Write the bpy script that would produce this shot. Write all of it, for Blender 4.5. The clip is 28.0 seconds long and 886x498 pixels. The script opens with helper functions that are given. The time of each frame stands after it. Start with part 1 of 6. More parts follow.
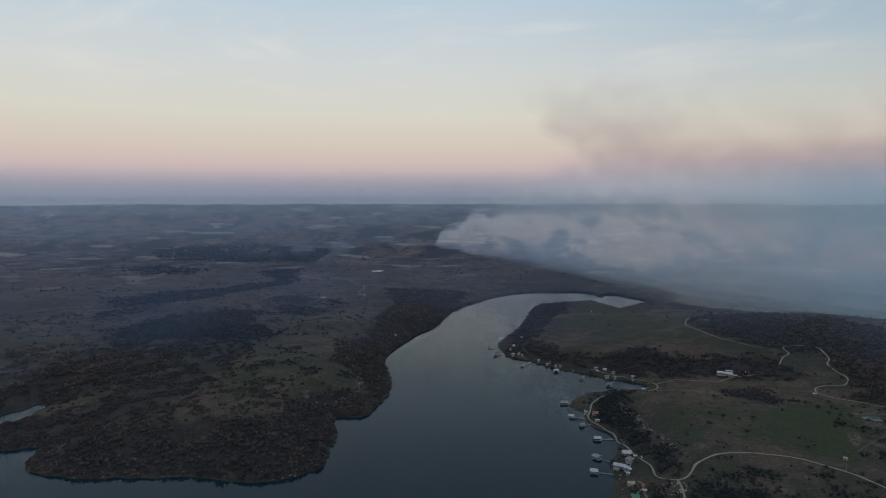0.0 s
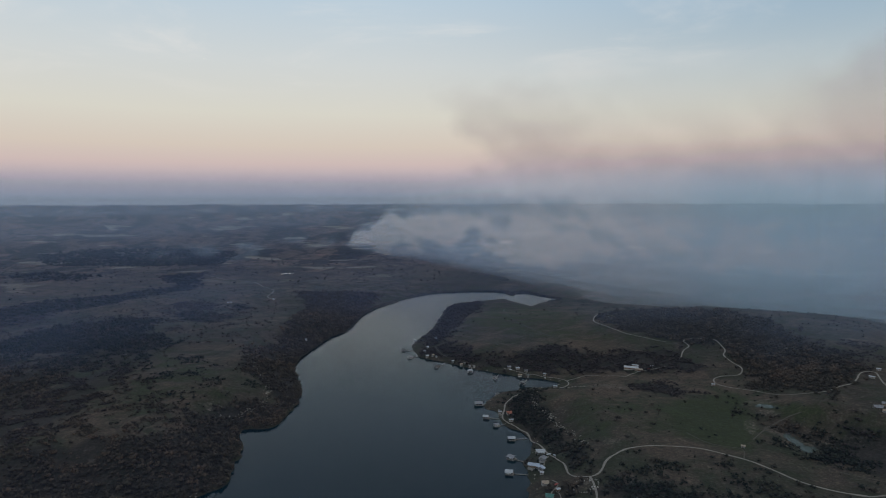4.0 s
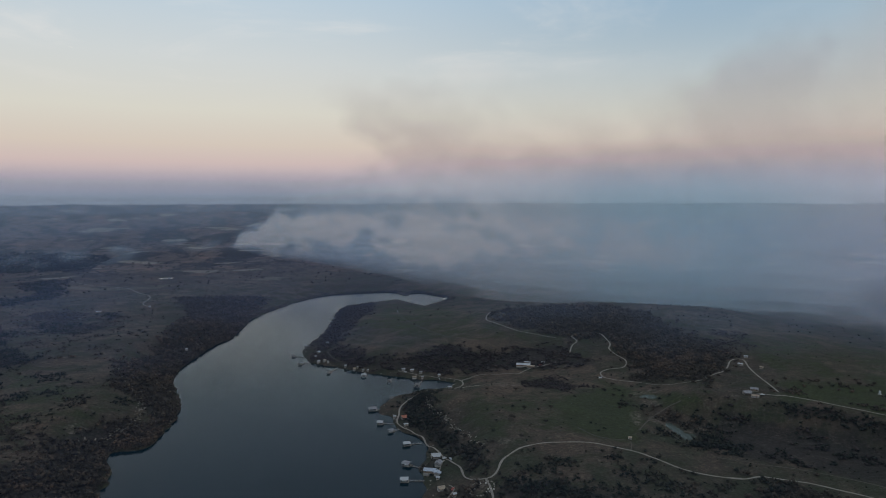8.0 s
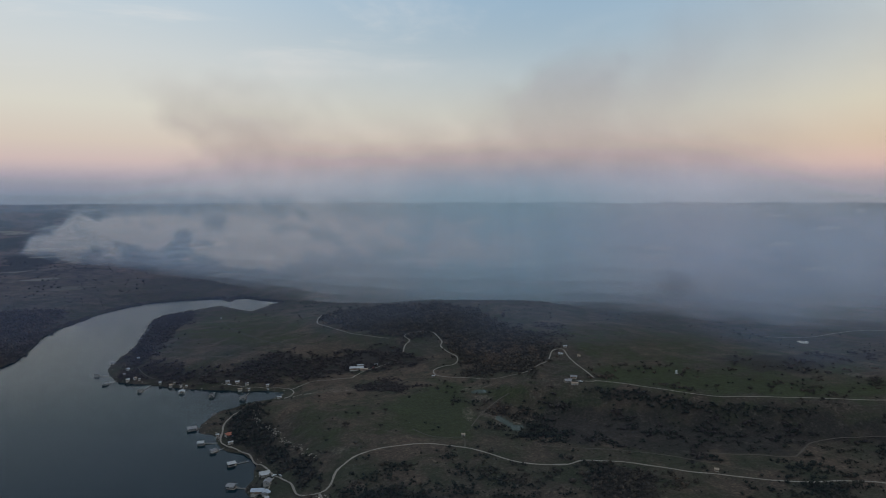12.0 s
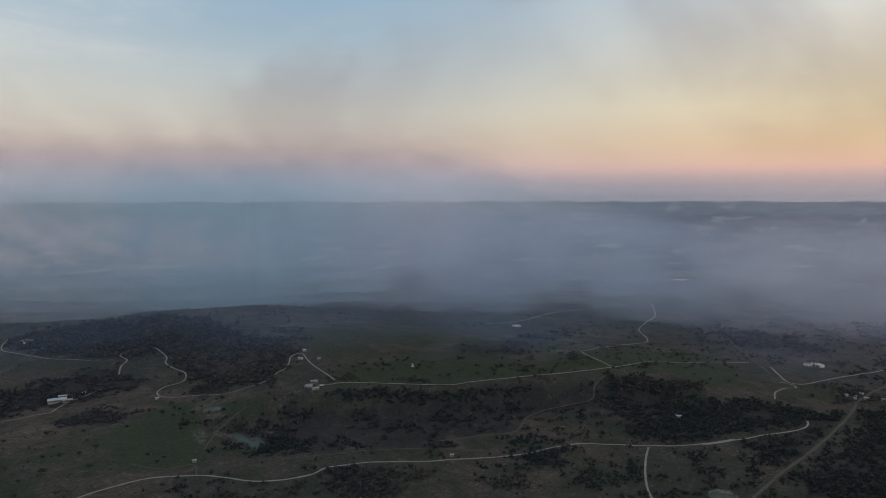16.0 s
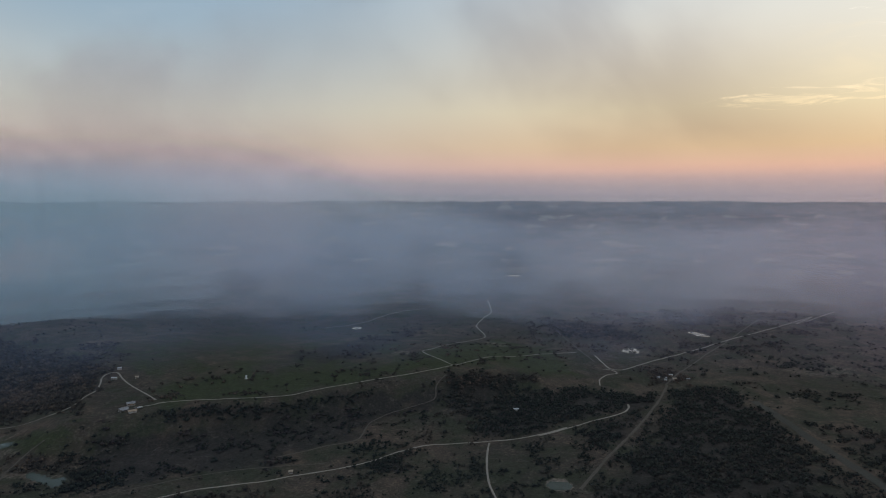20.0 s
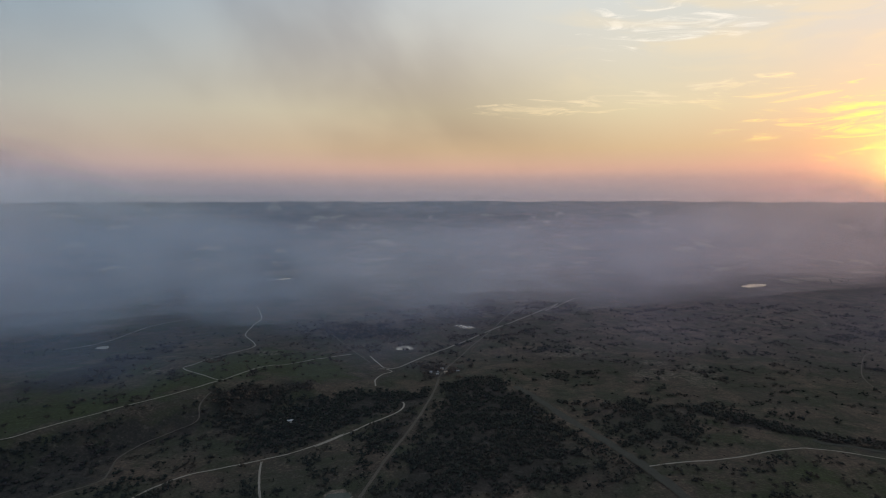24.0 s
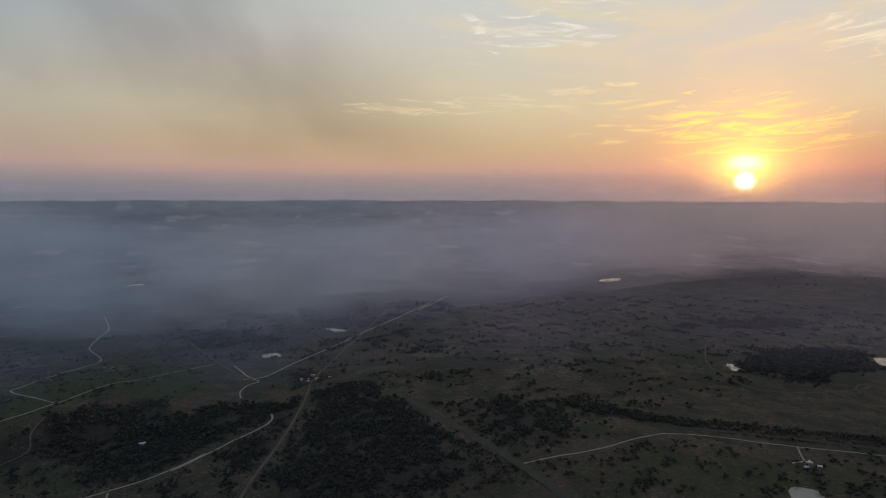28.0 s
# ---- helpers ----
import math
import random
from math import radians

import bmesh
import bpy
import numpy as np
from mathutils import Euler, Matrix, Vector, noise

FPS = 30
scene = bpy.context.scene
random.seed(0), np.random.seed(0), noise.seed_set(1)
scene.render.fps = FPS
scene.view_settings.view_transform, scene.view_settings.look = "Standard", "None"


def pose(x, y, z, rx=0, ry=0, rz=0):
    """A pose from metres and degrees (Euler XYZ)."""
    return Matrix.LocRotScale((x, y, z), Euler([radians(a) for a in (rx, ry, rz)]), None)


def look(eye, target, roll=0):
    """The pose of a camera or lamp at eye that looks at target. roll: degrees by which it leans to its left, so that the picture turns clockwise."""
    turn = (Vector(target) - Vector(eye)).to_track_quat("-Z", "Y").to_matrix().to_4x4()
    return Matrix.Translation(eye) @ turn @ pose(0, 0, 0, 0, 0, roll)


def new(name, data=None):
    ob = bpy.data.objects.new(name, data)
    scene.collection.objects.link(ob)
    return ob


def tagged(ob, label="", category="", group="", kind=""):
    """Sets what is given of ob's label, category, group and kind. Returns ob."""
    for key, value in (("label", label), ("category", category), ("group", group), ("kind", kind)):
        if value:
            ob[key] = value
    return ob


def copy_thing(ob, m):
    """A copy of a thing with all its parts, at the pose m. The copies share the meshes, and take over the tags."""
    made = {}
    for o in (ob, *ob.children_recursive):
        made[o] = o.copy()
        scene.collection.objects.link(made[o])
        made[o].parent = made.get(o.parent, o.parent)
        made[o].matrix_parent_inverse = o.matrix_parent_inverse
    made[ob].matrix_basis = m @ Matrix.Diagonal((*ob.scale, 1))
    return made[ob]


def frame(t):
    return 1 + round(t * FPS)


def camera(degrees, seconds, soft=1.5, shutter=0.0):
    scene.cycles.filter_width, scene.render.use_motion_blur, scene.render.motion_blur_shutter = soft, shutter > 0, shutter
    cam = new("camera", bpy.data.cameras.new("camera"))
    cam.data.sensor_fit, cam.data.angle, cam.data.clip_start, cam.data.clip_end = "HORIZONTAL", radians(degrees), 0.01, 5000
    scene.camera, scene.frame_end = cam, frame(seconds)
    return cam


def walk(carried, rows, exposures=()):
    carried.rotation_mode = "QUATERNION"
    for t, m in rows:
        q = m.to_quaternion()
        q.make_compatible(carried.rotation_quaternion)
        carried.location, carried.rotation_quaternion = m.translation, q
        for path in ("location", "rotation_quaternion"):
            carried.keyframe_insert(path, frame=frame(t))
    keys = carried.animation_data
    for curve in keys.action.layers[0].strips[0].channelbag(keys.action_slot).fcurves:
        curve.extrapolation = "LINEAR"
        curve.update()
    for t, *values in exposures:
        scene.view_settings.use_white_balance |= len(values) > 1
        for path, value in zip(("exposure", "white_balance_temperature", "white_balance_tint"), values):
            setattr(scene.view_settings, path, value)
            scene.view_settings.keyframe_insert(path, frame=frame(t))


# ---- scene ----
# ---- camera: a drone gliding forward while it pans to its right ----
cam = camera(69.86, 28.0, soft=1.0)
# seconds, x, y, z, heading clockwise from +y, pitch, lean
FLIGHT = [
    (0, -0.0, 0.0, 300.0, 1.81, -4.50, -0.02),
    (0.5, 0.5, 2.3, 300.1, 2.15, -4.51, -0.02),
    (1, 1.0, 4.5, 300.1, 2.87, -4.52, -0.05),
    (1.5, 1.4, 6.7, 300.2, 3.84, -4.51, -0.06),
    (2, 1.9, 8.9, 300.3, 5.00, -4.50, -0.07),
    (2.5, 2.4, 11.2, 300.3, 6.15, -4.51, -0.07),
    (3, 3.0, 13.6, 300.4, 7.30, -4.51, -0.07),
    (3.5, 3.6, 16.0, 300.4, 8.46, -4.51, -0.09),
    (5.5, 6.7, 26.9, 300.3, 13.00, -4.54, -0.14),
    (6, 7.5, 29.7, 300.2, 14.15, -4.55, -0.11),
    (6.5, 8.5, 32.5, 300.1, 15.30, -4.56, -0.10),
    (7, 9.5, 35.2, 300.0, 16.47, -4.55, -0.11),
    (7.5, 10.5, 37.9, 299.9, 17.72, -4.56, -0.11),
    (8, 11.5, 40.6, 299.7, 19.25, -4.56, -0.13),
    (8.5, 12.6, 43.3, 299.4, 20.85, -4.56, -0.11),
    (9, 13.8, 46.0, 299.2, 22.54, -4.55, -0.11),
    (9.5, 15.0, 48.6, 299.0, 24.29, -4.54, -0.09),
    (10, 16.4, 51.1, 298.8, 26.05, -4.55, -0.11),
    (10.5, 17.8, 53.5, 298.8, 27.91, -4.57, -0.14),
    (11, 19.4, 55.9, 298.9, 29.82, -4.61, -0.16),
    (11.5, 21.1, 58.2, 299.1, 31.89, -4.61, -0.13),
    (13.5, 28.8, 66.6, 300.4, 44.34, -4.74, -0.08),
    (14, 30.9, 68.5, 300.6, 48.10, -4.76, -0.06),
    (14.5, 33.0, 70.4, 300.7, 51.88, -4.76, -0.02),
    (15, 35.2, 72.1, 300.7, 55.15, -4.75, 0.01),
    (15.5, 37.4, 73.8, 300.7, 56.61, -4.76, -0.07),
    (16, 39.7, 75.4, 300.7, 57.93, -4.74, -0.10),
    (16.5, 42.1, 76.8, 300.7, 58.92, -4.75, -0.01),
    (17, 44.5, 78.2, 300.6, 60.16, -4.74, -0.01),
    (17.5, 47.1, 79.5, 300.6, 61.83, -4.73, 0.01),
    (18, 49.7, 80.7, 300.6, 63.88, -4.73, 0.01),
    (18.5, 52.4, 81.8, 300.6, 65.94, -4.73, 0.09),
    (19, 55.1, 82.8, 300.7, 68.01, -4.73, 0.09),
    (19.5, 58.0, 83.7, 300.7, 70.16, -4.74, 0.02),
    (20, 60.9, 84.5, 300.7, 72.38, -4.76, -0.00),
    (20.5, 63.9, 85.1, 300.7, 74.77, -4.75, 0.06),
    (21, 66.9, 85.7, 300.7, 77.48, -4.73, 0.09),
    (21.5, 70.1, 86.1, 300.6, 80.46, -4.73, 0.07),
    (22, 73.4, 86.3, 300.5, 83.59, -4.74, 0.11),
    (22.5, 76.9, 86.4, 300.4, 86.82, -4.73, 0.04),
    (24.5, 90.1, 86.3, 300.1, 93.97, -4.75, 0.01),
    (25, 93.1, 86.2, 300.1, 95.11, -4.76, 0.07),
    (25.5, 95.9, 86.1, 300.2, 96.46, -4.77, 0.11),
    (26, 98.6, 86.0, 300.2, 98.05, -4.78, 0.07),
    (26.5, 101.3, 85.8, 300.4, 99.59, -4.80, 0.09),
    (27, 103.9, 85.6, 300.5, 101.13, -4.81, 0.11),
    (27.5, 106.6, 85.5, 300.6, 102.75, -4.83, 0.13),
    (28, 109.3, 85.3, 300.7, 104.48, -4.82, 0.13),
]


def aim(x, y, z, heading, pitch, lean):
    h, p = radians(heading), radians(pitch)
    way = Vector((math.sin(h) * math.cos(p), math.cos(h) * math.cos(p), math.sin(p)))
    return look((x, y, z), Vector((x, y, z)) + way * 100, lean)


EXPOSURES = [(0, 0.0), (12, 0.0), (20, -0.1), (24, -0.3), (28, -0.52)]
walk(cam, [(row[0], aim(*row[1:])) for row in FLIGHT], EXPOSURES)

# ---- sky, sun and haze light ----
MID = np.array((50.0, 45.0))  # middle of the flight
SUN_HEADING, SUN_HEIGHT = 129.8, 1.2  # degrees clockwise from +y, degrees over the horizon
SUN_WAY = Vector((math.sin(radians(SUN_HEADING)) * math.cos(radians(SUN_HEIGHT)),
                  math.cos(radians(SUN_HEADING)) * math.cos(radians(SUN_HEIGHT)), math.sin(radians(SUN_HEIGHT))))


class Nodes:
    """Short hand for building node trees."""

    def __init__(self, tree):
        self.tree = tree
        tree.nodes.clear()

    def add(self, kind):
        return self.tree.nodes.new(kind)

    def link(self, a, b):
        self.tree.links.new(a, b)

    def put(self, socket, value):
        if isinstance(value, bpy.types.NodeSocket):
            self.tree.links.new(value, socket)
        else:
            socket.default_value = value

    def math(self, op, a, b=0.0, c=0.0, clamp=False):
        node = self.add("ShaderNodeMath")
        node.operation, node.use_clamp = op, clamp
        for socket, value in zip(node.inputs, (a, b, c)):
            self.put(socket, value)
        return node.outputs[0]

    def vec(self, op, a, b=(0, 0, 0)):
        node = self.add("ShaderNodeVectorMath")
        node.operation = op
        self.put(node.inputs[0], a)
        if op == "SCALE":
            self.put(node.inputs["Scale"], b)
        else:
            self.put(node.inputs[1], b)
        return node.outputs["Value" if op in ("DOT_PRODUCT", "LENGTH") else "Vector"]

    def ramp(self, fac, stops, mode="LINEAR"):
        node = self.add("ShaderNodeValToRGB")
        node.color_ramp.interpolation = mode
        stops = [(p, c if isinstance(c, tuple) else (c, c, c)) for p, c in stops]
        while len(node.color_ramp.elements) < len(stops):
            node.color_ramp.elements.new(1.0)
        for element, (place, colour) in zip(node.color_ramp.elements, stops):
            element.position, element.color = place, (*colour, 1)
        self.put(node.inputs[0], fac)
        return node.outputs[0]

    def span(self, value, a, b, c=0.0, d=1.0, smooth=True):
        node = self.add("ShaderNodeMapRange")
        node.interpolation_type = "SMOOTHSTEP" if smooth else "LINEAR"
        for socket, v in zip(node.inputs, (value, a, b, c, d)):
            self.put(socket, v)
        return node.outputs[0]

    def mix(self, fac, a, b, blend="MIX"):
        node = self.add("ShaderNodeMix")
        node.data_type, node.blend_type, node.clamp_factor = "RGBA", blend, True
        self.put(node.inputs[0], fac)
        for socket, v in ((node.inputs[6], a), (node.inputs[7], b)):
            self.put(socket, (*v, 1) if isinstance(v, tuple) and len(v) == 3 else v)
        return node.outputs[2]

    def noise(self, where, scale, detail=4.0, rough=0.55, warp=0.0):
        node = self.add("ShaderNodeTexNoise")
        self.put(node.inputs["Vector"], where)
        for key, v in (("Scale", scale), ("Detail", detail), ("Roughness", rough), ("Distortion", warp)):
            self.put(node.inputs[key], v)
        return node.outputs[0]

    def join(self, x, y, z):
        node = self.add("ShaderNodeCombineXYZ")
        for socket, v in zip(node.inputs, (x, y, z)):
            self.put(socket, v)
        return node.outputs[0]

    def split(self, v):
        node = self.add("ShaderNodeSeparateXYZ")
        self.put(node.inputs[0], v)
        return node.outputs


def build_sky():
    world = bpy.data.worlds.new("dusk_sky")
    scene.world = world
    world.use_nodes = True
    n = Nodes(world.node_tree)
    way = n.add("ShaderNodeTexCoord").outputs["Generated"]
    x, y, z = n.split(way)
    flat = n.vec("NORMALIZE", n.join(x, y, 0.0))
    sunward = n.vec("DOT_PRODUCT", flat, (math.sin(radians(SUN_HEADING)), math.cos(radians(SUN_HEADING)), 0))
    heading = n.math("ARCTAN2", x, y)
    # clear dusk sky: one ramp for the side away from the sun, one for the sun's
    up = n.math("MULTIPLY", z, 2.5, clamp=True)
    cool = n.ramp(up, [(0.0, (0.20, 0.225, 0.27)), (0.03, (0.29, 0.29, 0.345)), (0.085, (0.44, 0.375, 0.41)), (0.135, (0.56, 0.45, 0.43)),
                       (0.20, (0.60, 0.52, 0.45)), (0.32, (0.62, 0.60, 0.53)), (0.50, (0.57, 0.60, 0.60)), (0.72, (0.46, 0.56, 0.64)), (1.0, (0.46, 0.55, 0.66))])
    warm = n.ramp(up, [(0.0, (0.40, 0.30, 0.29)), (0.05, (0.54, 0.36, 0.32)), (0.10, (0.78, 0.47, 0.35)), (0.18, (0.82, 0.58, 0.34)),
                       (0.32, (0.88, 0.74, 0.48)), (0.55, (0.84, 0.79, 0.67)), (0.75, (0.78, 0.81, 0.79)), (1.0, (0.66, 0.72, 0.77))])
    glowing = n.span(sunward, 0.15, 1.0, 0.0, 1.0)
    sky = n.mix(glowing, cool, warm)
    # the sky is deepest at right angles to the sun
    across = n.math("MULTIPLY", n.span(n.math("ABSOLUTE", n.math("SUBTRACT", sunward, 0.1)), 0.75, 0.0), n.span(z, 0.05, 0.26, 0.0, 1.0))
    sky = n.mix(across, sky, n.mix(1.0, sky, (0.63, 0.74, 0.83), "MULTIPLY"))
    # the physical sky shines through a little and lights the zenith
    nishita = n.add("ShaderNodeTexSky")
    nishita.sky_type, nishita.sun_disc = "NISHITA", False
    nishita.sun_elevation, nishita.sun_rotation = radians(SUN_HEIGHT), radians(SUN_HEADING)
    nishita.air_density, nishita.dust_density, nishita.ozone_density = 1.0, 4.0, 2.0
    sky = n.mix(n.span(z, 0.3, 0.9, 0.05, 0.2), sky, n.mix(1.0, nishita.outputs[0], (0.10, 0.10, 0.10), "MULTIPLY"))
    # old smoke spread high over the plain, in soft columns that lean with the wind
    bearing = n.math("DEGREES", heading)
    aged = n.noise(n.vec("ADD", n.join(n.math("MULTIPLY", n.math("MULTIPLY_ADD", z, 34.0, bearing), 0.062), n.math("MULTIPLY", z, 4.2), 0.0), (2.6, 0.9, 0.2)), 1.0, 4.0, 0.45, 0.25)
    stretch = n.math("MULTIPLY", n.math("MULTIPLY", n.span(bearing, 50, 72), n.span(n.math("MULTIPLY_ADD", z, 30.0, bearing), 116, 94)), n.span(z, 0.02, 0.10))
    sky = n.mix(n.math("MULTIPLY", stretch, n.span(aged, 0.34, 0.68, 0.3, 1.0)), sky, n.mix(1.0, sky, (0.66, 0.64, 0.665), "MULTIPLY"))
    # thin high cloud
    deck = n.vec("SCALE", n.join(x, y, 0.0), n.math("DIVIDE", 1.0, n.math("ADD", n.math("MAXIMUM", z, 0.0), 0.06)))
    veil = n.noise(deck, 0.9, 6.0, 0.6, 0.6)
    turn = n.math("SUBTRACT", heading, radians(SUN_HEADING))

    def bank(mid_turn, wide, mid_z, tall):
        """A soft oval of sky in which cloud has gathered."""
        u, v = n.math("DIVIDE", n.math("SUBTRACT", turn, mid_turn), wide), n.math("DIVIDE", n.math("SUBTRACT", z, mid_z), tall)
        return n.span(n.vec("LENGTH", n.join(u, v, 0.0)), 1.0, 0.15)

    tilt = n.math("MULTIPLY_ADD", turn, n.span(turn, -0.5, 0.1, 0.03, -0.08), z)
    feather = n.noise(n.vec("ADD", n.join(n.math("MULTIPLY", heading, 8.5), n.math("MULTIPLY", tilt, 60.0), 0.0), (1.3, 4.1, 0.4)), 1.0, 8.0, 0.64, 1.4)
    gathered = n.math("MAXIMUM", n.math("MAXIMUM", bank(-0.03, 0.36, 0.095, 0.085), n.math("MULTIPLY", bank(-0.46, 0.30, 0.132, 0.03), 0.8)),
                      n.math("MAXIMUM", bank(-0.30, 0.26, 0.25, 0.075), bank(0.22, 0.3, 0.20, 0.10)))
    gathered = n.math("MAXIMUM", gathered, n.math("MULTIPLY", bank(-0.22, 0.34, 0.14, 0.05), 0.9))
    wisps = n.span(n.math("ADD", feather, n.math("MULTIPLY", n.math("SUBTRACT", gathered, 1.0), 0.24)), 0.445, 0.65)
    close = n.vec("LENGTH", n.join(turn, n.math("MULTIPLY", n.math("SUBTRACT", z, 0.06), 1.6), 0.0))
    tint = n.mix(n.span(close, 0.34, 0.08), n.mix(n.span(z, 0.1, 0.24), (1.1, 0.84, 0.48), (1.2, 1.1, 0.95)), (1.7, 1.15, 0.24))
    sky = n.mix(n.math("MULTIPLY", wisps, 0.72), sky, tint)
    soft = n.noise(n.vec("ADD", n.join(n.math("MULTIPLY", heading, 5.0), n.math("MULTIPLY", tilt, 20.0), 0.0), (7.0, 2.2, 0.9)), 1.0, 4.0, 0.55, 0.5)
    fair = n.math("MULTIPLY", n.span(soft, 0.44, 0.66), n.math("MULTIPLY", n.span(sunward, 0.84, 0.98), n.span(z, 0.11, 0.2)))
    sky = n.mix(n.math("MULTIPLY", fair, 0.5), sky, (1.02, 0.82, 0.52))
    east = n.math("MULTIPLY", n.span(veil, 0.5, 0.75), n.math("MULTIPLY", n.span(z, 0.1, 0.28), n.span(sunward, 0.3, -0.4)))
    sky = n.mix(n.math("MULTIPLY", east, 0.5), sky, (0.74, 0.70, 0.66))
    # the low sun and its aureole
    off = n.math("ARCCOSINE", n.math("MINIMUM", n.vec("DOT_PRODUCT", n.vec("NORMALIZE", way), tuple(SUN_WAY)), 1.0))
    above = n.span(z, 0.003, 0.014)
    disc = n.math("MULTIPLY", n.span(off, 0.017, 0.006), above)
    ring = n.math("MULTIPLY", n.math("POWER", n.span(n.vec("LENGTH", n.join(n.math("MULTIPLY", turn, 0.8), n.math("SUBTRACT", z, 0.045), 0.0)), 0.13, 0.0, 0.0, 1.0, False), 2.2), n.span(z, -0.02, 0.03))
    veiled = n.span(n.vec("LENGTH", n.join(n.math("MULTIPLY", turn, 0.5), n.math("SUBTRACT", z, 0.047), 0.0)), 0.017, 0.002)
    broad = n.math("POWER", n.span(off, 0.42, 0.0, 0.0, 1.0, False), 2.5)
    sky = n.mix(1.0, sky, n.mix(broad, (0.0, 0.0, 0.0), (0.62, 0.12, 0.0)), "ADD")
    sky = n.mix(1.0, sky, n.mix(ring, (0.0, 0.0, 0.0), (0.95, 0.55, 0.03)), "ADD")
    sky = n.mix(n.math("MULTIPLY", veiled, 0.8), sky, (3.4, 2.9, 1.2))
    corona = n.math("MULTIPLY", n.math("POWER", n.span(off, 0.075, 0.0, 0.0, 1.0, False), 2.2), n.span(z, -0.02, 0.03))
    sky = n.mix(1.0, sky, n.mix(corona, (0.0, 0.0, 0.0), (2.6, 1.4, 0.12)), "ADD")
    sky = n.mix(disc, sky, (4.5, 4.2, 2.6))
    # the smoke past the sun reddens the low sky
    red = n.math("MULTIPLY", n.span(turn, 0.02, 0.26), n.span(z, 0.13, 0.02))
    sky = n.mix(red, sky, n.mix(1.0, sky, (0.86, 0.66, 0.62), "MULTIPLY"))
    back = n.add("ShaderNodeBackground")
    n.link(sky, back.inputs[0])
    back.inputs[1].default_value = 1.15
    n.link(back.outputs[0], n.add("ShaderNodeOutputWorld").inputs[0])


build_sky()
sun = new("sun", bpy.data.lights.new("sun", "SUN"))
sun.data.energy, sun.data.angle, sun.data.color = 0.5, radians(2.0), (1.0, 0.62, 0.34)
sun.matrix_world = look(SUN_WAY * 1000, (0, 0, 0))

# ---- materials ----
def material(name):
    m = bpy.data.materials.new(name)
    m.use_nodes = True
    return m, Nodes(m.node_tree)


def surface(n, colour, rough=0.8, metal=0.0, bump=None, deep=0.1, spec=0.3):
    b = n.add("ShaderNodeBsdfPrincipled")
    n.put(b.inputs["Base Color"], (*colour, 1) if isinstance(colour, tuple) else colour)
    n.put(b.inputs["Roughness"], rough)
    b.inputs["Metallic"].default_value = metal
    b.inputs["Specular IOR Level"].default_value = spec
    if bump is not None:
        k = n.add("ShaderNodeBump")
        k.inputs["Strength"].default_value, k.inputs["Distance"].default_value = 1.0, deep
        n.link(bump, k.inputs["Height"])
        n.link(k.outputs[0], b.inputs["Normal"])
    n.link(b.outputs[0], n.add("ShaderNodeOutputMaterial").inputs[0])
    return b


def place(n):
    return n.add("ShaderNodeNewGeometry").outputs["Position"]


def plain(name, colour, rough=0.7, metal=0.0, grain=0.6, vary=0.25):
    """A painted, wooden or metal surface with blotches and fine grain."""
    m, n = material(name)
    where = n.add("ShaderNodeTexCoord").outputs["Object"]
    big, fine = n.noise(where, 0.35, 4), n.noise(where, grain * 8, 3)
    dim = tuple(c * (1 - vary) for c in colour)
    lit = tuple(min(c * (1 + vary), 0.95) for c in colour)
    c = n.mix(n.span(n.math("ADD", n.math("MULTIPLY", big, 0.6), n.math("MULTIPLY", fine, 0.4)), 0.3, 0.7), dim, lit)
    surface(n, c, rough, metal, fine, 0.02)
    return m


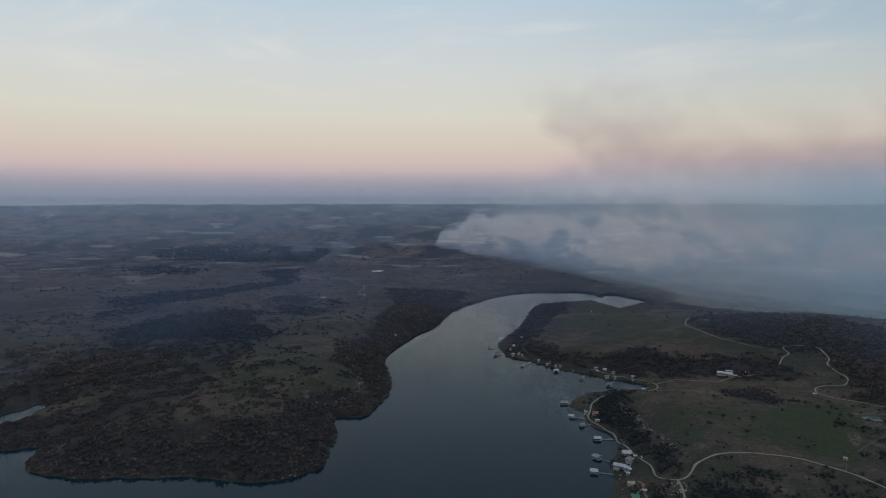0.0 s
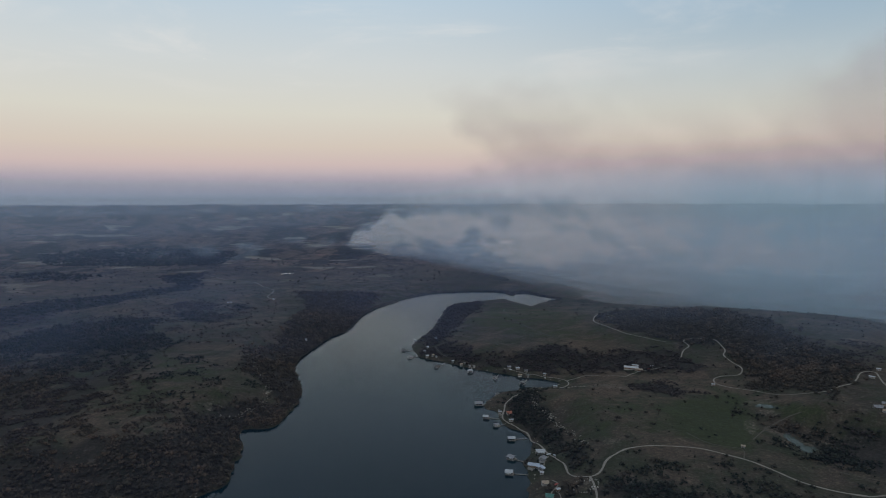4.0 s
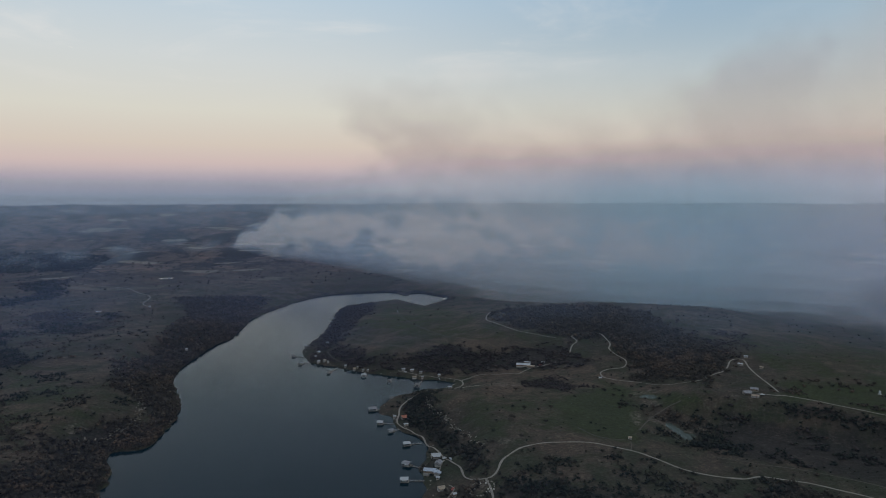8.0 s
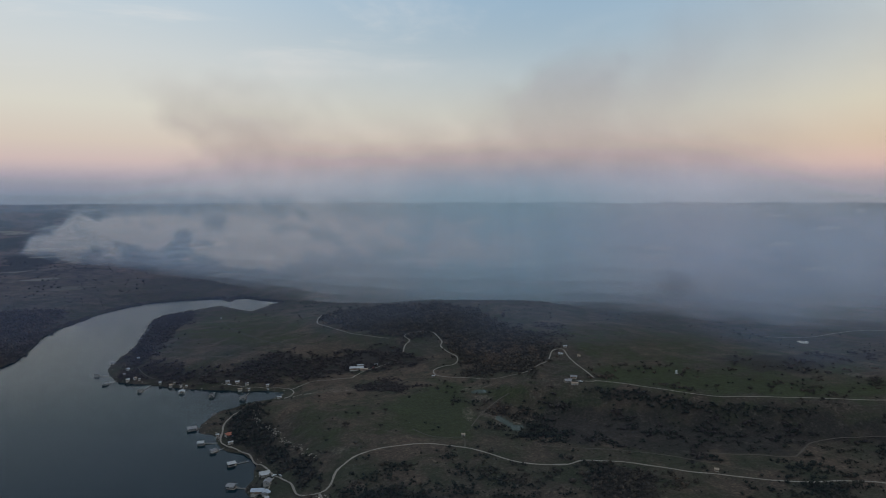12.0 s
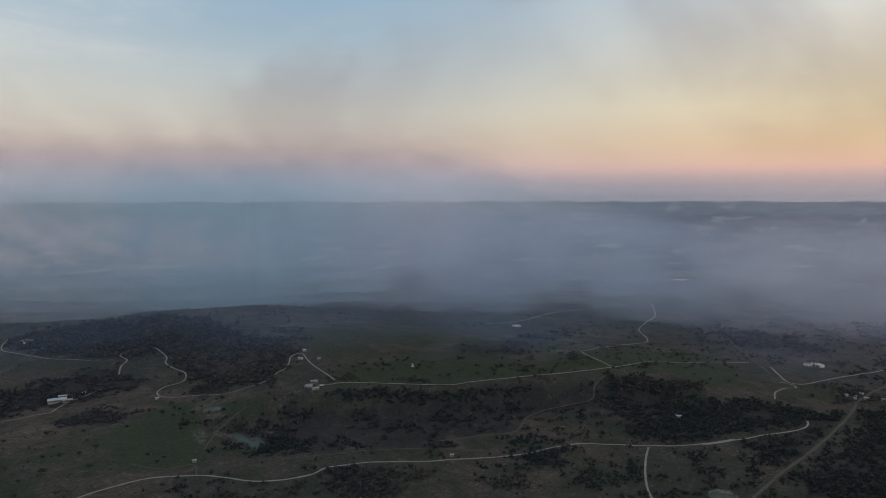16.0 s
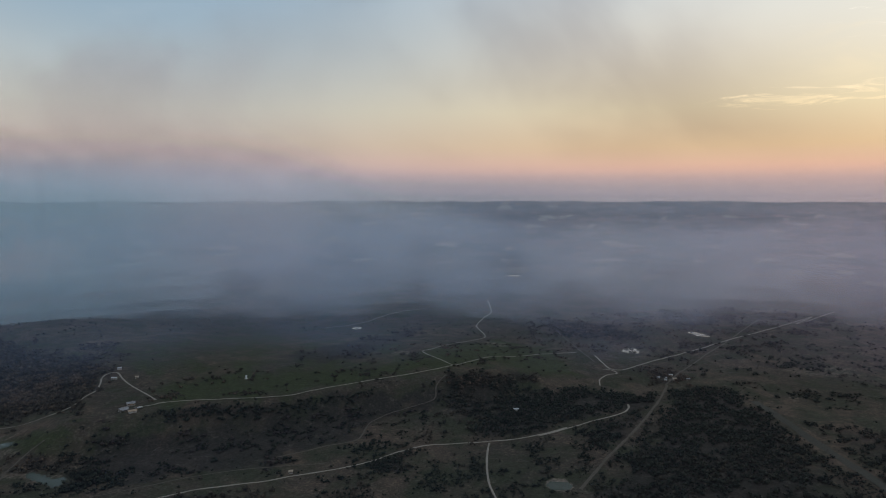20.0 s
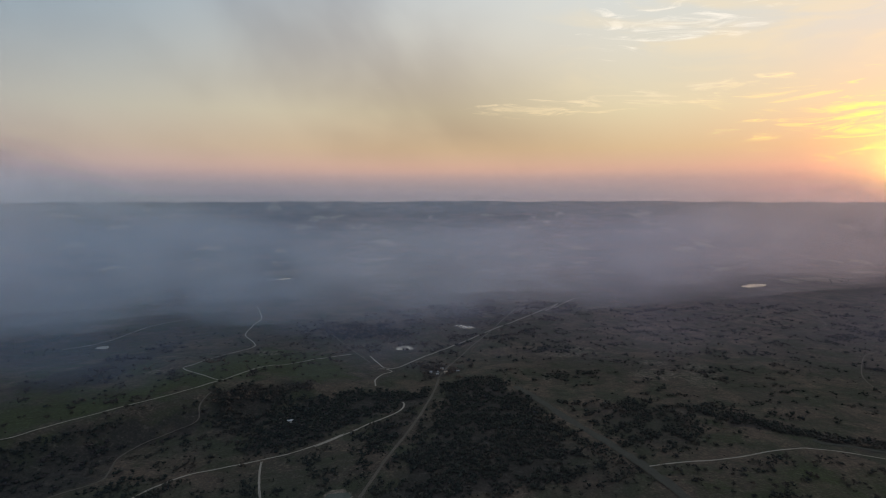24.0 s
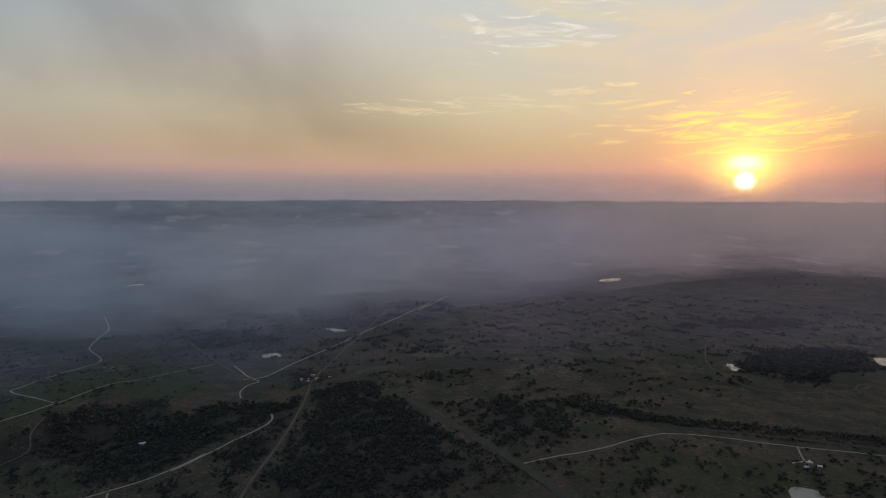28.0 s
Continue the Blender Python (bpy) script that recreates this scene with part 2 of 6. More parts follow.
def make_ground():
    m, n = material("range_land")
    where = place(n)
    cover = n.add("ShaderNodeAttribute")
    cover.attribute_name = "cover"
    grass, litter, bare = n.split(cover.outputs["Vector"])
    wide, mid, fine = n.noise(where, 0.0035, 5, 0.6, 0.5), n.noise(where, 0.022, 5, 0.65, 0.4), n.noise(where, 0.16, 4, 0.7)
    tuft = n.noise(where, 0.55, 3, 0.6)
    brush = n.noise(where, 0.085, 5, 0.75)
    soil = n.mix(n.span(wide, 0.35, 0.65), (0.047, 0.039, 0.031), (0.089, 0.064, 0.048))
    soil = n.mix(n.span(mid, 0.38, 0.64), soil, (0.036, 0.040, 0.024))
    soil = n.mix(n.math("MULTIPLY", n.span(mid, 0.56, 0.3), n.span(fine, 0.45, 0.7)), soil, (0.105, 0.078, 0.058))
    green = n.mix(n.span(n.math("ADD", mid, n.math("MULTIPLY", fine, 0.3)), 0.45, 0.85), (0.026, 0.038, 0.014), (0.044, 0.053, 0.022))
    edge = n.math("ADD", grass, n.math("MULTIPLY", n.math("SUBTRACT", mid, 0.5), 1.1))
    c = n.mix(n.math("MULTIPLY", n.span(edge, 0.25, 0.75), 0.85), soil, green)
    floor = n.mix(fine, (0.017, 0.016, 0.015), (0.036, 0.031, 0.028))
    c = n.mix(n.math("MULTIPLY", n.span(n.math("ADD", litter, n.math("MULTIPLY", n.math("SUBTRACT", fine, 0.5), 0.8)), 0.3, 0.75), 0.85), c, floor)
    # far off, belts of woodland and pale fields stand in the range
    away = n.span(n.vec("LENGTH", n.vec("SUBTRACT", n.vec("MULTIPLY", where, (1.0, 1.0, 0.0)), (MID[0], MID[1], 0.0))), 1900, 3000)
    # range colour is lifted paler and redder with distance, to carry through the haze
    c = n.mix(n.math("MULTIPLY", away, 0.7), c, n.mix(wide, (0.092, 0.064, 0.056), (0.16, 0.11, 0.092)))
    belts = n.noise(n.vec("MULTIPLY", where, (1.0, 0.55, 0.0)), 0.0045, 6, 0.62, 0.5)
    c = n.mix(n.math("MULTIPLY", away, n.span(belts, 0.49, 0.56, 0.0, 0.85)), c, (0.018, 0.021, 0.018))
    hedges = n.noise(n.vec("MULTIPLY", where, (1.0, 0.7, 0.0)), 0.016, 5, 0.65, 0.4)
    c = n.mix(n.math("MULTIPLY", away, n.span(hedges, 0.52, 0.57, 0.0, 0.8)), c, (0.020, 0.023, 0.019))
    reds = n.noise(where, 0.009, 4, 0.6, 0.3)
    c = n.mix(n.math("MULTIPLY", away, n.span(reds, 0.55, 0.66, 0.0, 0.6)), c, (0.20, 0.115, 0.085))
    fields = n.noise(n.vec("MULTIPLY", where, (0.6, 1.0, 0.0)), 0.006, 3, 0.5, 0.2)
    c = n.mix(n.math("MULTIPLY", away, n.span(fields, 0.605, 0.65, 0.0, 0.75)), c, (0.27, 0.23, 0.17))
    pale = n.mix(fine, (0.10, 0.080, 0.066), (0.19, 0.158, 0.128))
    c = n.mix(n.span(n.math("ADD", bare, n.math("MULTIPLY", n.math("SUBTRACT", fine, 0.5), 0.7)), 0.45, 0.8), c, pale)
    c = n.mix(n.span(tuft, 0.50, 0.66, 0.0, 0.45), c, (0.024, 0.025, 0.019))
    c = n.mix(n.math("MULTIPLY", n.span(brush, 0.53, 0.63, 0.0, 0.35), n.span(grass, 0.2, 0.8, 1.0, 0.5)), c, (0.022, 0.023, 0.018))
    c = n.mix(n.math("MULTIPLY", n.span(brush, 0.44, 0.34, 0.0, 0.3), n.span(grass, 0.2, 0.8, 1.0, 0.25)), c, (0.120, 0.104, 0.084))
    speck = n.noise(where, 0.32, 2, 0.6)
    c = n.mix(n.span(speck, 0.40, 0.62, 0.34, 0.0), c, n.mix(1.0, c, (0.42, 0.43, 0.40), "MULTIPLY"))
    c = n.mix(n.span(speck, 0.56, 0.70, 0.0, 0.32), c, n.mix(1.0, c, (1.75, 1.7, 1.6), "MULTIPLY"))
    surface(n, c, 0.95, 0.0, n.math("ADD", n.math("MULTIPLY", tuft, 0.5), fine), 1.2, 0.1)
    return m


def make_water(name, tone, rough=0.06, chop=0.05, spec=0.15, ior=1.28):
    m, n = material(name)
    where = place(n)
    lanes = n.noise(n.vec("MULTIPLY", where, (1.0, 0.45, 1.0)), 0.004, 2, 0.5, 0.4)
    ripple = n.noise(where, 0.06, 2, 0.5)
    c = n.mix(lanes, tuple(v * 0.8 for v in tone), tuple(v * 1.25 for v in tone))
    b = surface(n, c, n.span(lanes, 0.35, 0.7, rough, rough * 2.4), 0.0, ripple, chop, spec)
    b.inputs["IOR"].default_value = ior
    return m


def make_gravel(name, pale, dark):
    m, n = material(name)
    where = place(n)
    c = n.mix(n.noise(where, 0.06, 4, 0.6), dark, pale)
    c = n.mix(n.span(n.noise(where, 0.5, 4, 0.7), 0.5, 0.75), c, tuple(v * 0.6 for v in dark))
    surface(n, c, 0.95, 0.0, n.noise(where, 2.0, 3), 0.1, 0.15)
    return m


def make_leaves(name, dark, light, dry):
    m, n = material(name)
    where = place(n)
    each = n.noise(where, 0.075, 3, 0.7)
    stand = n.noise(where, 0.008, 3, 0.6)
    fine = n.noise(where, 0.9, 3, 0.7)
    c = n.mix(n.span(each, 0.36, 0.64), dark, light)
    c = n.mix(n.span(n.math("ADD", n.math("MULTIPLY", each, 0.7), n.math("MULTIPLY", stand, 0.6)), 0.64, 0.82), c, dry)
    c = n.mix(n.math("MULTIPLY", fine, 0.5), c, tuple(v * 0.55 for v in dark))
    surface(n, c, 0.85, 0.0, fine, 0.3, 0.15)
    return m


GROUND = make_ground()
WATER = make_water("lake_water", (0.002, 0.012, 0.016), 0.06, 0.002)
POND = make_water("pond_water", (0.13, 0.12, 0.10), 0.05, 0.02, 0.5, 1.36)
MILKY = make_water("milky_pond_water", (0.050, 0.060, 0.048), 0.06, 0.02)
GRAVEL = make_gravel("caliche_road", (0.28, 0.25, 0.215), (0.16, 0.14, 0.115))
TRACK = make_gravel("dirt_track", (0.105, 0.088, 0.072), (0.060, 0.051, 0.042))
SWARD = make_gravel("mown_strip", (0.056, 0.054, 0.044), (0.040, 0.039, 0.031))
CEDAR = make_leaves("cedar_foliage", (0.015, 0.019, 0.016), (0.032, 0.036, 0.026), (0.064, 0.050, 0.038))
OAK = make_leaves("bare_oak_foliage", (0.034, 0.030, 0.024), (0.070, 0.058, 0.044), (0.110, 0.076, 0.056))
BRUSH = make_leaves("bare_brush", (0.030, 0.025, 0.025), (0.052, 0.042, 0.039), (0.070, 0.053, 0.046))
BARK = plain("bark", (0.07, 0.055, 0.042), 0.95)

# ---- the lie of the land ----
# shoreline of the reservoir, east bank going north, then west bank going south
EAST_BANK = [
    (197, 628), (208, 666), (209, 688), (217, 706), (228, 718), (235, 737), (240, 763), (236, 790), (225, 814),
    (221, 831), (224, 853), (226, 874), (214, 883), (218, 912), (236, 935), (250, 950), (267, 955), (299, 968),
    (325, 965), (352, 974), (361, 995), (338, 1017), (313, 1029), (282, 1058), (250, 1091), (226, 1115), (202, 1148),
    (185, 1166), (167, 1185), (157, 1210), (154, 1247), (155, 1294), (172, 1339), (197, 1396), (221, 1449), (260, 1573),
    (290, 1684), (315, 1757), (364, 1798), (496, 1857), (511, 1818), (530, 1768), (545, 1722), (576, 1751),
]
WEST_BANK = [
    (623, 1788), (656, 1810), (643, 1861), (623, 1893), (610, 1941), (594, 1967), (577, 1966), (555, 1924), (540, 1917), (535, 1963), (529, 2003),
    (446, 2021), (355, 2016), (307, 1996), (240, 1939),
    (165, 1831), (115, 1756), (75, 1671), (63, 1615), (32, 1492), (14, 1440), (-8, 1404), (-38, 1316), (-56, 1261),
    (-69, 1202), (-68, 1132), (-54, 1030), (-52, 977), (-61, 927), (-76, 873), (-93, 857), (-121, 856), (-112, 802),
    (-113, 738), (-116, 696), (-151, 664), (-186, 660), (-256, 672), (-316, 672), (-378, 676), (-421, 687), (-445, 703),
    (-455, 724), (-456, 747), (-450, 766), (-477, 760), (-507, 754), (-577, 743),
]
SOUTH_BANK = [(-760, 720), (-800, 450), (-500, 300), (-100, 330), (110, 430), (165, 540)]
SHORE = np.array(EAST_BANK + WEST_BANK + SOUTH_BANK, float)


def rounded(points, closed=False, cuts=4):
    """A smooth line through control points (Catmull-Rom)."""
    p = np.array(points, float)
    n = len(p)
    out = []
    for i in range(n if closed else n - 1):
        if closed:
            a, b, c, d = p[(i - 1) % n], p[i], p[(i + 1) % n], p[(i + 2) % n]
        else:
            a, b, c, d = p[max(i - 1, 0)], p[i], p[i + 1], p[min(i + 2, n - 1)]
        for k in range(cuts):
            u = k / cuts
            out.append(0.5 * (2 * b + (c - a) * u + (2 * a - 5 * b + 4 * c - d) * u * u + (3 * b - a - 3 * c + d) * u ** 3))
    if not closed:
        out.append(p[-1])
    return np.array(out)


def line_distance(xy, line, closed=False):
    """Distance of many places to a polyline."""
    best = np.full(len(xy), 1e18)
    ends = np.roll(line, -1, 0) if closed else line[1:]
    for a, b in zip(line if closed else line[:-1], ends):
        d = b - a
        u = np.clip(((xy - a) @ d) / max(d @ d, 1e-9), 0, 1)
        best = np.minimum(best, ((xy - a - u[:, None] * d) ** 2).sum(1))
    return np.sqrt(best)


def inside(xy, ring):
    """Which places lie within a ring."""
    hit = np.zeros(len(xy), bool)
    x, y = xy.T
    for (ax, ay), (bx, by) in zip(ring, np.roll(ring, -1, 0)):
        if ay != by:
            hit ^= ((ay > y) != (by > y)) & (x < (bx - ax) * (y - ay) / (by - ay) + ax)
    return hit


def step(v, a, b):
    u = np.clip((v - a) / (b - a), 0, 1)
    return u * u * (3 - 2 * u)


WAVES = [(random.uniform(0, 6.28), random.uniform(0, 6.28), random.uniform(0.6, 1.6)) for _ in range(40)]


def swell(xy, size, some=8, first=0):
    """Smooth uneven ground of about that wavelength, between -1 and 1."""
    out = np.zeros(len(xy))
    for turn, phase, pace in WAVES[first:first + some]:
        u = xy @ np.array((math.cos(turn), math.sin(turn)))
        out += np.sin(u * 6.283 * pace / size + phase + 1.3 * np.sin(u[::1] * 2.1 / size + turn))
    return out / some * 1.6


SHORE_LINE = rounded(SHORE, True, 3)
INLET = np.array([(-610, 845), (-590, 882), (-579, 896), (-570, 901), (-568, 923), (-563, 944), (-542, 911), (-545, 888), (-546, 864), (-553, 851), (-559, 836), (-565, 781)], float)


def lake_distance(xy):
    """Metres from the water's edge, negative on the water."""
    xy = xy + np.stack([swell(xy, 45, 6, 3), swell(xy, 38, 6, 9)], 1) * 3.5
    d = line_distance(xy, SHORE_LINE, True)
    d = np.where(inside(xy, SHORE_LINE), -d, d)
    e = line_distance(xy, INLET, True)
    return np.minimum(d, np.where(inside(xy, INLET), -e, e))


def bump(xy, x, y, wide, deep, turn=0.0):
    c, s = math.cos(radians(turn)), math.sin(radians(turn))
    d = xy - (x, y)
    u, v = d[:, 0] * c + d[:, 1] * s, -d[:, 0] * s + d[:, 1] * c
    return np.exp(-(u / wide) ** 2 - (v / deep) ** 2)


def land(xy):
    """Height of the land over the water, from its banks to the far rim."""
    d = lake_distance(xy)
    r = np.hypot(*(xy - MID).T)
    z = 20 + 5 * swell(xy, 700, 7) + 2.0 * swell(xy, 210, 8, 12) + 0.7 * swell(xy, 70, 8, 20)
    z += 50 * bump(xy, 800, 1180, 380, 230, -40)            # wooded hill
    # tableland east of the scarp
    side = (xy - (620, 625)) @ np.array((0.73, 0.68))
    along = (xy - (560, 680)) @ np.array((0.68, -0.73))
    z += 27 * step(side, -45, 20) * step(r, 1380, 1000) * step(along, -90, 30) * step(along, 740, 470)
    z += 8 * bump(xy, 330, 740, 160, 130)                    # bluff over the shore road
    z += 14 * bump(xy, -260, 1000, 240, 420, 10)             # western ridge
    z += 16 * bump(xy, 640, -250, 420, 300)                  # southern pasture
    z *= 1 - 0.93 * bump(xy, 440, 1720, 340, 270)             # low head of the lake
    z *= 1 - 0.92 * bump(xy, -563, 821, 150, 90, 30)           # low ground round the inlet
    far = step(r, 2400, 3600)
    z += far * (3.5 * swell(xy, 900, 8, 4) + 1.2 * swell(xy, 330, 8, 14))
    # distance: the land climbs to a low rim that closes the view
    rise = np.clip((r - 2900) / 1950, 0, 1)
    z += 238 * rise ** 1.75 + rise * 2 * swell(xy, 600, 8, 22)
    bank = step(d, -2, 9) * 4.0 * (1 - 0.85 * bump(xy, 440, 1780, 380, 330))
    up = step(d, 4, 105)
    shore_z = np.where(d < 0, np.maximum(-6, d * 0.5), 0.25 + bank)
    return np.where(d < 0, shore_z, np.minimum(shore_z + up * z, 400))

# roads and tracks: width, and the bends they take
ROADS = {}
ROADS["shore_road"] = (4.2, [
    (273, 914), (253, 896), (242, 885), (233, 860), (225, 839), (226, 818), (234, 799), (241, 777), (240, 752),
    (243, 722), (241, 694), (244, 669), (245, 653), (241, 632), (242, 620),
])
ROADS["ranch_road"] = (4.6, [
    (242, 620), (250, 611), (259, 606), (268, 610), (281, 626), (295, 633), (312, 641), (334, 643), (352, 639),
    (381, 629), (401, 610), (415, 592), (427, 567), (436, 544), (450, 528), (466, 515), (484, 506), (467, 515),
    (482, 506), (505, 504), (528, 484), (567, 439), (600, 411), (633, 375), (656, 353), (690, 335), (715, 313),
    (730, 286), (748, 247), (765, 208), (785, 184), (804, 166), (769, 196), (798, 168), (826, 144), (854, 119),
    (877, 103), (900, 98), (917, 100),
])
ROADS["south_lane"] = (4.4, [
    (254, 606), (249, 583), (244, 566), (234, 543),
])
ROADS["creek_lane"] = (4.2, [
    (743, 246), (718, 242), (690, 236), (660, 228), (634, 219), (611, 208), (595, 198),
])
ROADS["bay_road"] = (4.0, [
    (290, 1073), (316, 1040), (340, 1022), (363, 1003), (371, 986), (367, 963), (353, 944), (344, 943),
])
ROADS["barn_road"] = (3.6, [
    (373, 985), (386, 986), (405, 984), (422, 953), (445, 930), (459, 938), (479, 947), (501, 950), (532, 958),
])
ROADS["pasture_road"] = (4.0, [
    (577, 1337), (552, 1300), (533, 1251), (538, 1185), (549, 1132), (571, 1081), (588, 1058),
])
ROADS["winding_road"] = (4.2, [
    (574, 987), (595, 1016), (614, 1030), (616, 1052), (636, 1058), (665, 1038), (665, 1016), (659, 993), (644, 974),
    (638, 945), (637, 918), (626, 899), (609, 887), (585, 890), (568, 883), (559, 862), (567, 841), (589, 816),
    (591, 767), (599, 743), (619, 722), (651, 733), (673, 739), (699, 758), (722, 778), (737, 784), (746, 776),
    (727, 747), (705, 709), (687, 673), (670, 641),
])
ROADS["plateau_road"] = (4.4, [
    (644, 651), (656, 636), (669, 627), (694, 583), (720, 546), (746, 509), (771, 488), (838, 438), (889, 393),
    (954, 351), (1075, 311), (1083, 295), (1149, 248), (1185, 194),
])
ROADS["fork_road"] = (4.0, [
    (957, 354), (984, 390), (1013, 421), (1048, 412), (1164, 407), (1239, 379), (1282, 385), (1362, 422), (1445, 428),
    (1524, 428), (1691, 478),
])
ROADS["county_road"] = (5.0, [
    (1163, 160), (1122, 145), (1090, 131), (1089, 113), (1122, 88), (1200, 42), (1268, -8), (1357, -64), (1459, -138),
    (1590, -225), (1702, -294), (1579, -233), (1782, -357),
])
ROADS["gate_loop"] = (4.2, [
    (987, 140), (1017, 142), (1051, 133), (1067, 119), (1082, 130), (1082, 143),
])
ROADS["seismic_track"] = (6.5, [
    (1026, 47), (971, 55), (896, 69), (826, 85), (768, 102), (724, 115), (680, 126), (642, 136),
])
ROADS["pipeline_strip"] = (11.0, [
    (976, -61), (860, -92), (769, -116), (689, -133), (632, -145), (588, -152),
])
ROADS["fence_road"] = (4.6, [
    (670, -138), (672, -156), (679, -190), (688, -245), (700, -299), (705, -324), (694, -366), (674, -408), (658, -445),
    (640, -486), (620, -529),
])
ROADS["grass_track"] = (5.0, [
    (733, -346), (725, -351), (711, -386), (693, -431), (674, -474), (651, -513), (632, -543),
])
ROADS["pump_spur"] = (4.0, [
    (655, -450), (634, -434), (614, -420),
])
ROADS["east_loop"] = (3.6, [
    (1156, -739), (1119, -688), (1028, -615), (971, -581), (916, -563), (861, -557), (833, -571), (814, -609), (813, -666),
    (810, -698), (811, -713), (825, -734), (830, -724), (811, -697),
])
ROADS["east_track"] = (3.4, [
    (808, -637), (774, -644), (722, -649),
])
ROADS["scrub_track"] = (4.0, [
    (901, 346), (871, 351), (848, 347), (822, 367), (789, 391), (760, 401), (722, 394), (703, 396), (670, 423),
    (630, 452),
])
ROADS["tank_track"] = (3.4, [
    (558, 687), (538, 689), (510, 680), (460, 640),
])
ROADS["cattle_track"] = (2.4, [
    (415, 592), (430, 616), (413, 628), (401, 643), (396, 668),
])
ROADS["west_track"] = (3.6, [
    (-479, 2461), (-390, 2318), (-300, 2264), (-237, 2146), (-183, 1975), (-187, 1840), (-168, 1806),
])
ROADS["yard_drive"] = (2.6, [
    (223, 631), (225, 620), (221, 613), (216, 609), (211, 602),
])
ROADS["yard_drive_b"] = (2.4, [
    (217, 609), (219, 603), (218, 592), (213, 579),
])
ROADS["house_drive"] = (3.0, [
    (239, 689), (233, 683), (228, 673), (221, 668),
])
ROADS["cape_lane"] = (2.6, [
    (195, 1242), (196, 1209), (200, 1185), (207, 1167),
])
ROADS["creek_bed"] = (2.6, [
    (1128, -48), (1128, -71), (1137, -89), (1158, -106), (1170, -124), (1182, -152), (1185, -179), (1194, -202),
])
ROADS["far_lane"] = (3.2, [
    (1534, -814), (1475, -816), (1449, -826), (1409, -812), (1391, -787), (1383, -761),
])
ROADS["mott_lane"] = (3.0, [
    (811, -697), (825, -717), (828, -731), (820, -734), (809, -711), (810, -698),
])
ROADS["plain_lane"] = (3.0, [
    (-514, 2512), (-438, 2439), (-358, 2319), (-296, 2224),
])
ROADS["barn_lane"] = (2.6, [
    (-318, 1689), (-294, 1715), (-284, 1759),
])
ROADS["plateau_back"] = (4.2, [
    (1226, 709), (1273, 675), (1321, 657), (1382, 646), (1449, 627), (1514, 588),
])
ROADS["meadow_track"] = (2.2, [
    (441, 1636), (403, 1450), (398, 1329), (410, 1231), (426, 1177),
])
ROADS["yard_cut"] = (3.4, [
    (1125, 158), (1215, 195), (1355, 247),
])
ROADS["county_cut"] = (5.0, [
    (1028, 49), (1105, 25), (1222, -18), (1392, -84), (1613, -164),
])
ROADS["range_track"] = (2.6, [
    (1132, 0), (1150, -56), (1193, -124), (1247, -200),
])
ROADS["vale_track"] = (2.6, [
    (495, 558), (546, 510), (604, 446), (640, 395),
])
ROADS["far_trace"] = (3.0, [
    (1614, -898), (1485, -847), (1409, -814), (1355, -760), (1325, -676),
])

# woods: how closed the canopy is, and the bounds
WOODS = {}
WOODS["west_bank"] = (1.0, [
    (-102, 1935), (54, 1921), (139, 1903), (74, 1716), (44, 1480), (-11, 1348), (-65, 1224), (-69, 1112), (-53, 987),
    (-79, 874), (-120, 861), (-114, 796), (-119, 692), (-163, 663), (-257, 675), (-401, 684), (-438, 705), (-424, 738),
    (-293, 723), (-182, 744), (-163, 818), (-186, 824), (-187, 863), (-154, 900), (-132, 918), (-88, 931), (-98, 997),
    (-141, 1048), (-159, 1189), (-113, 1269), (-99, 1397), (-74, 1689),
])
WOODS["west_hollow"] = (1.0, [
    (-632, 1358), (-610, 1529), (-501, 1611), (-401, 1565), (-371, 1344), (-288, 1241), (-299, 1198), (-376, 1207), (-616, 1264),
])
WOODS["west_knoll"] = (1.0, [
    (-373, 1666), (-308, 1648), (-238, 1545), (-271, 1450), (-340, 1561),
])
WOODS["west_draw"] = (0.75, [
    (-642, 915), (-607, 1085), (-508, 1143), (-411, 1047), (-439, 946), (-521, 926), (-603, 857),
])
WOODS["west_ravine"] = (0.6, [
    (-583, 828), (-535, 868), (-445, 905), (-393, 1047), (-327, 1110), (-304, 1029), (-330, 818), (-368, 744), (-473, 764),
    (-536, 759),
])
WOODS["far_belt"] = (0.9, [
    (-878, 1747), (-767, 1847), (-624, 2013), (-461, 2265), (-428, 2148), (-575, 1753), (-793, 1632),
])
WOODS["bluff"] = (1.0, [
    (230, 856), (261, 917), (300, 929), (278, 848), (279, 812), (272, 753), (279, 680), (275, 638), (253, 617),
    (246, 633), (248, 707), (246, 761), (236, 804),
])
WOODS["cape"] = (1.0, [
    (305, 1737), (405, 1835), (410, 1770), (324, 1532), (256, 1371), (225, 1276), (196, 1238), (171, 1304), (258, 1547),
])
WOODS["bay_band"] = (0.85, [
    (172, 1219), (231, 1252), (256, 1160), (315, 1107), (386, 1127), (429, 1124), (438, 1062), (507, 1044), (599, 1027),
    (571, 993), (587, 951), (583, 911), (532, 931), (444, 959), (387, 1014), (321, 1056), (220, 1137),
])
WOODS["hill"] = (1.0, [
    (576, 1322), (614, 1321), (708, 1235), (780, 1173), (809, 1080), (780, 1024), (718, 1025), (764, 972), (739, 871),
    (715, 783), (706, 763), (635, 728), (640, 816), (628, 869), (639, 911), (653, 970), (671, 1021), (634, 1065),
    (585, 1084), (572, 1152), (545, 1223),
])
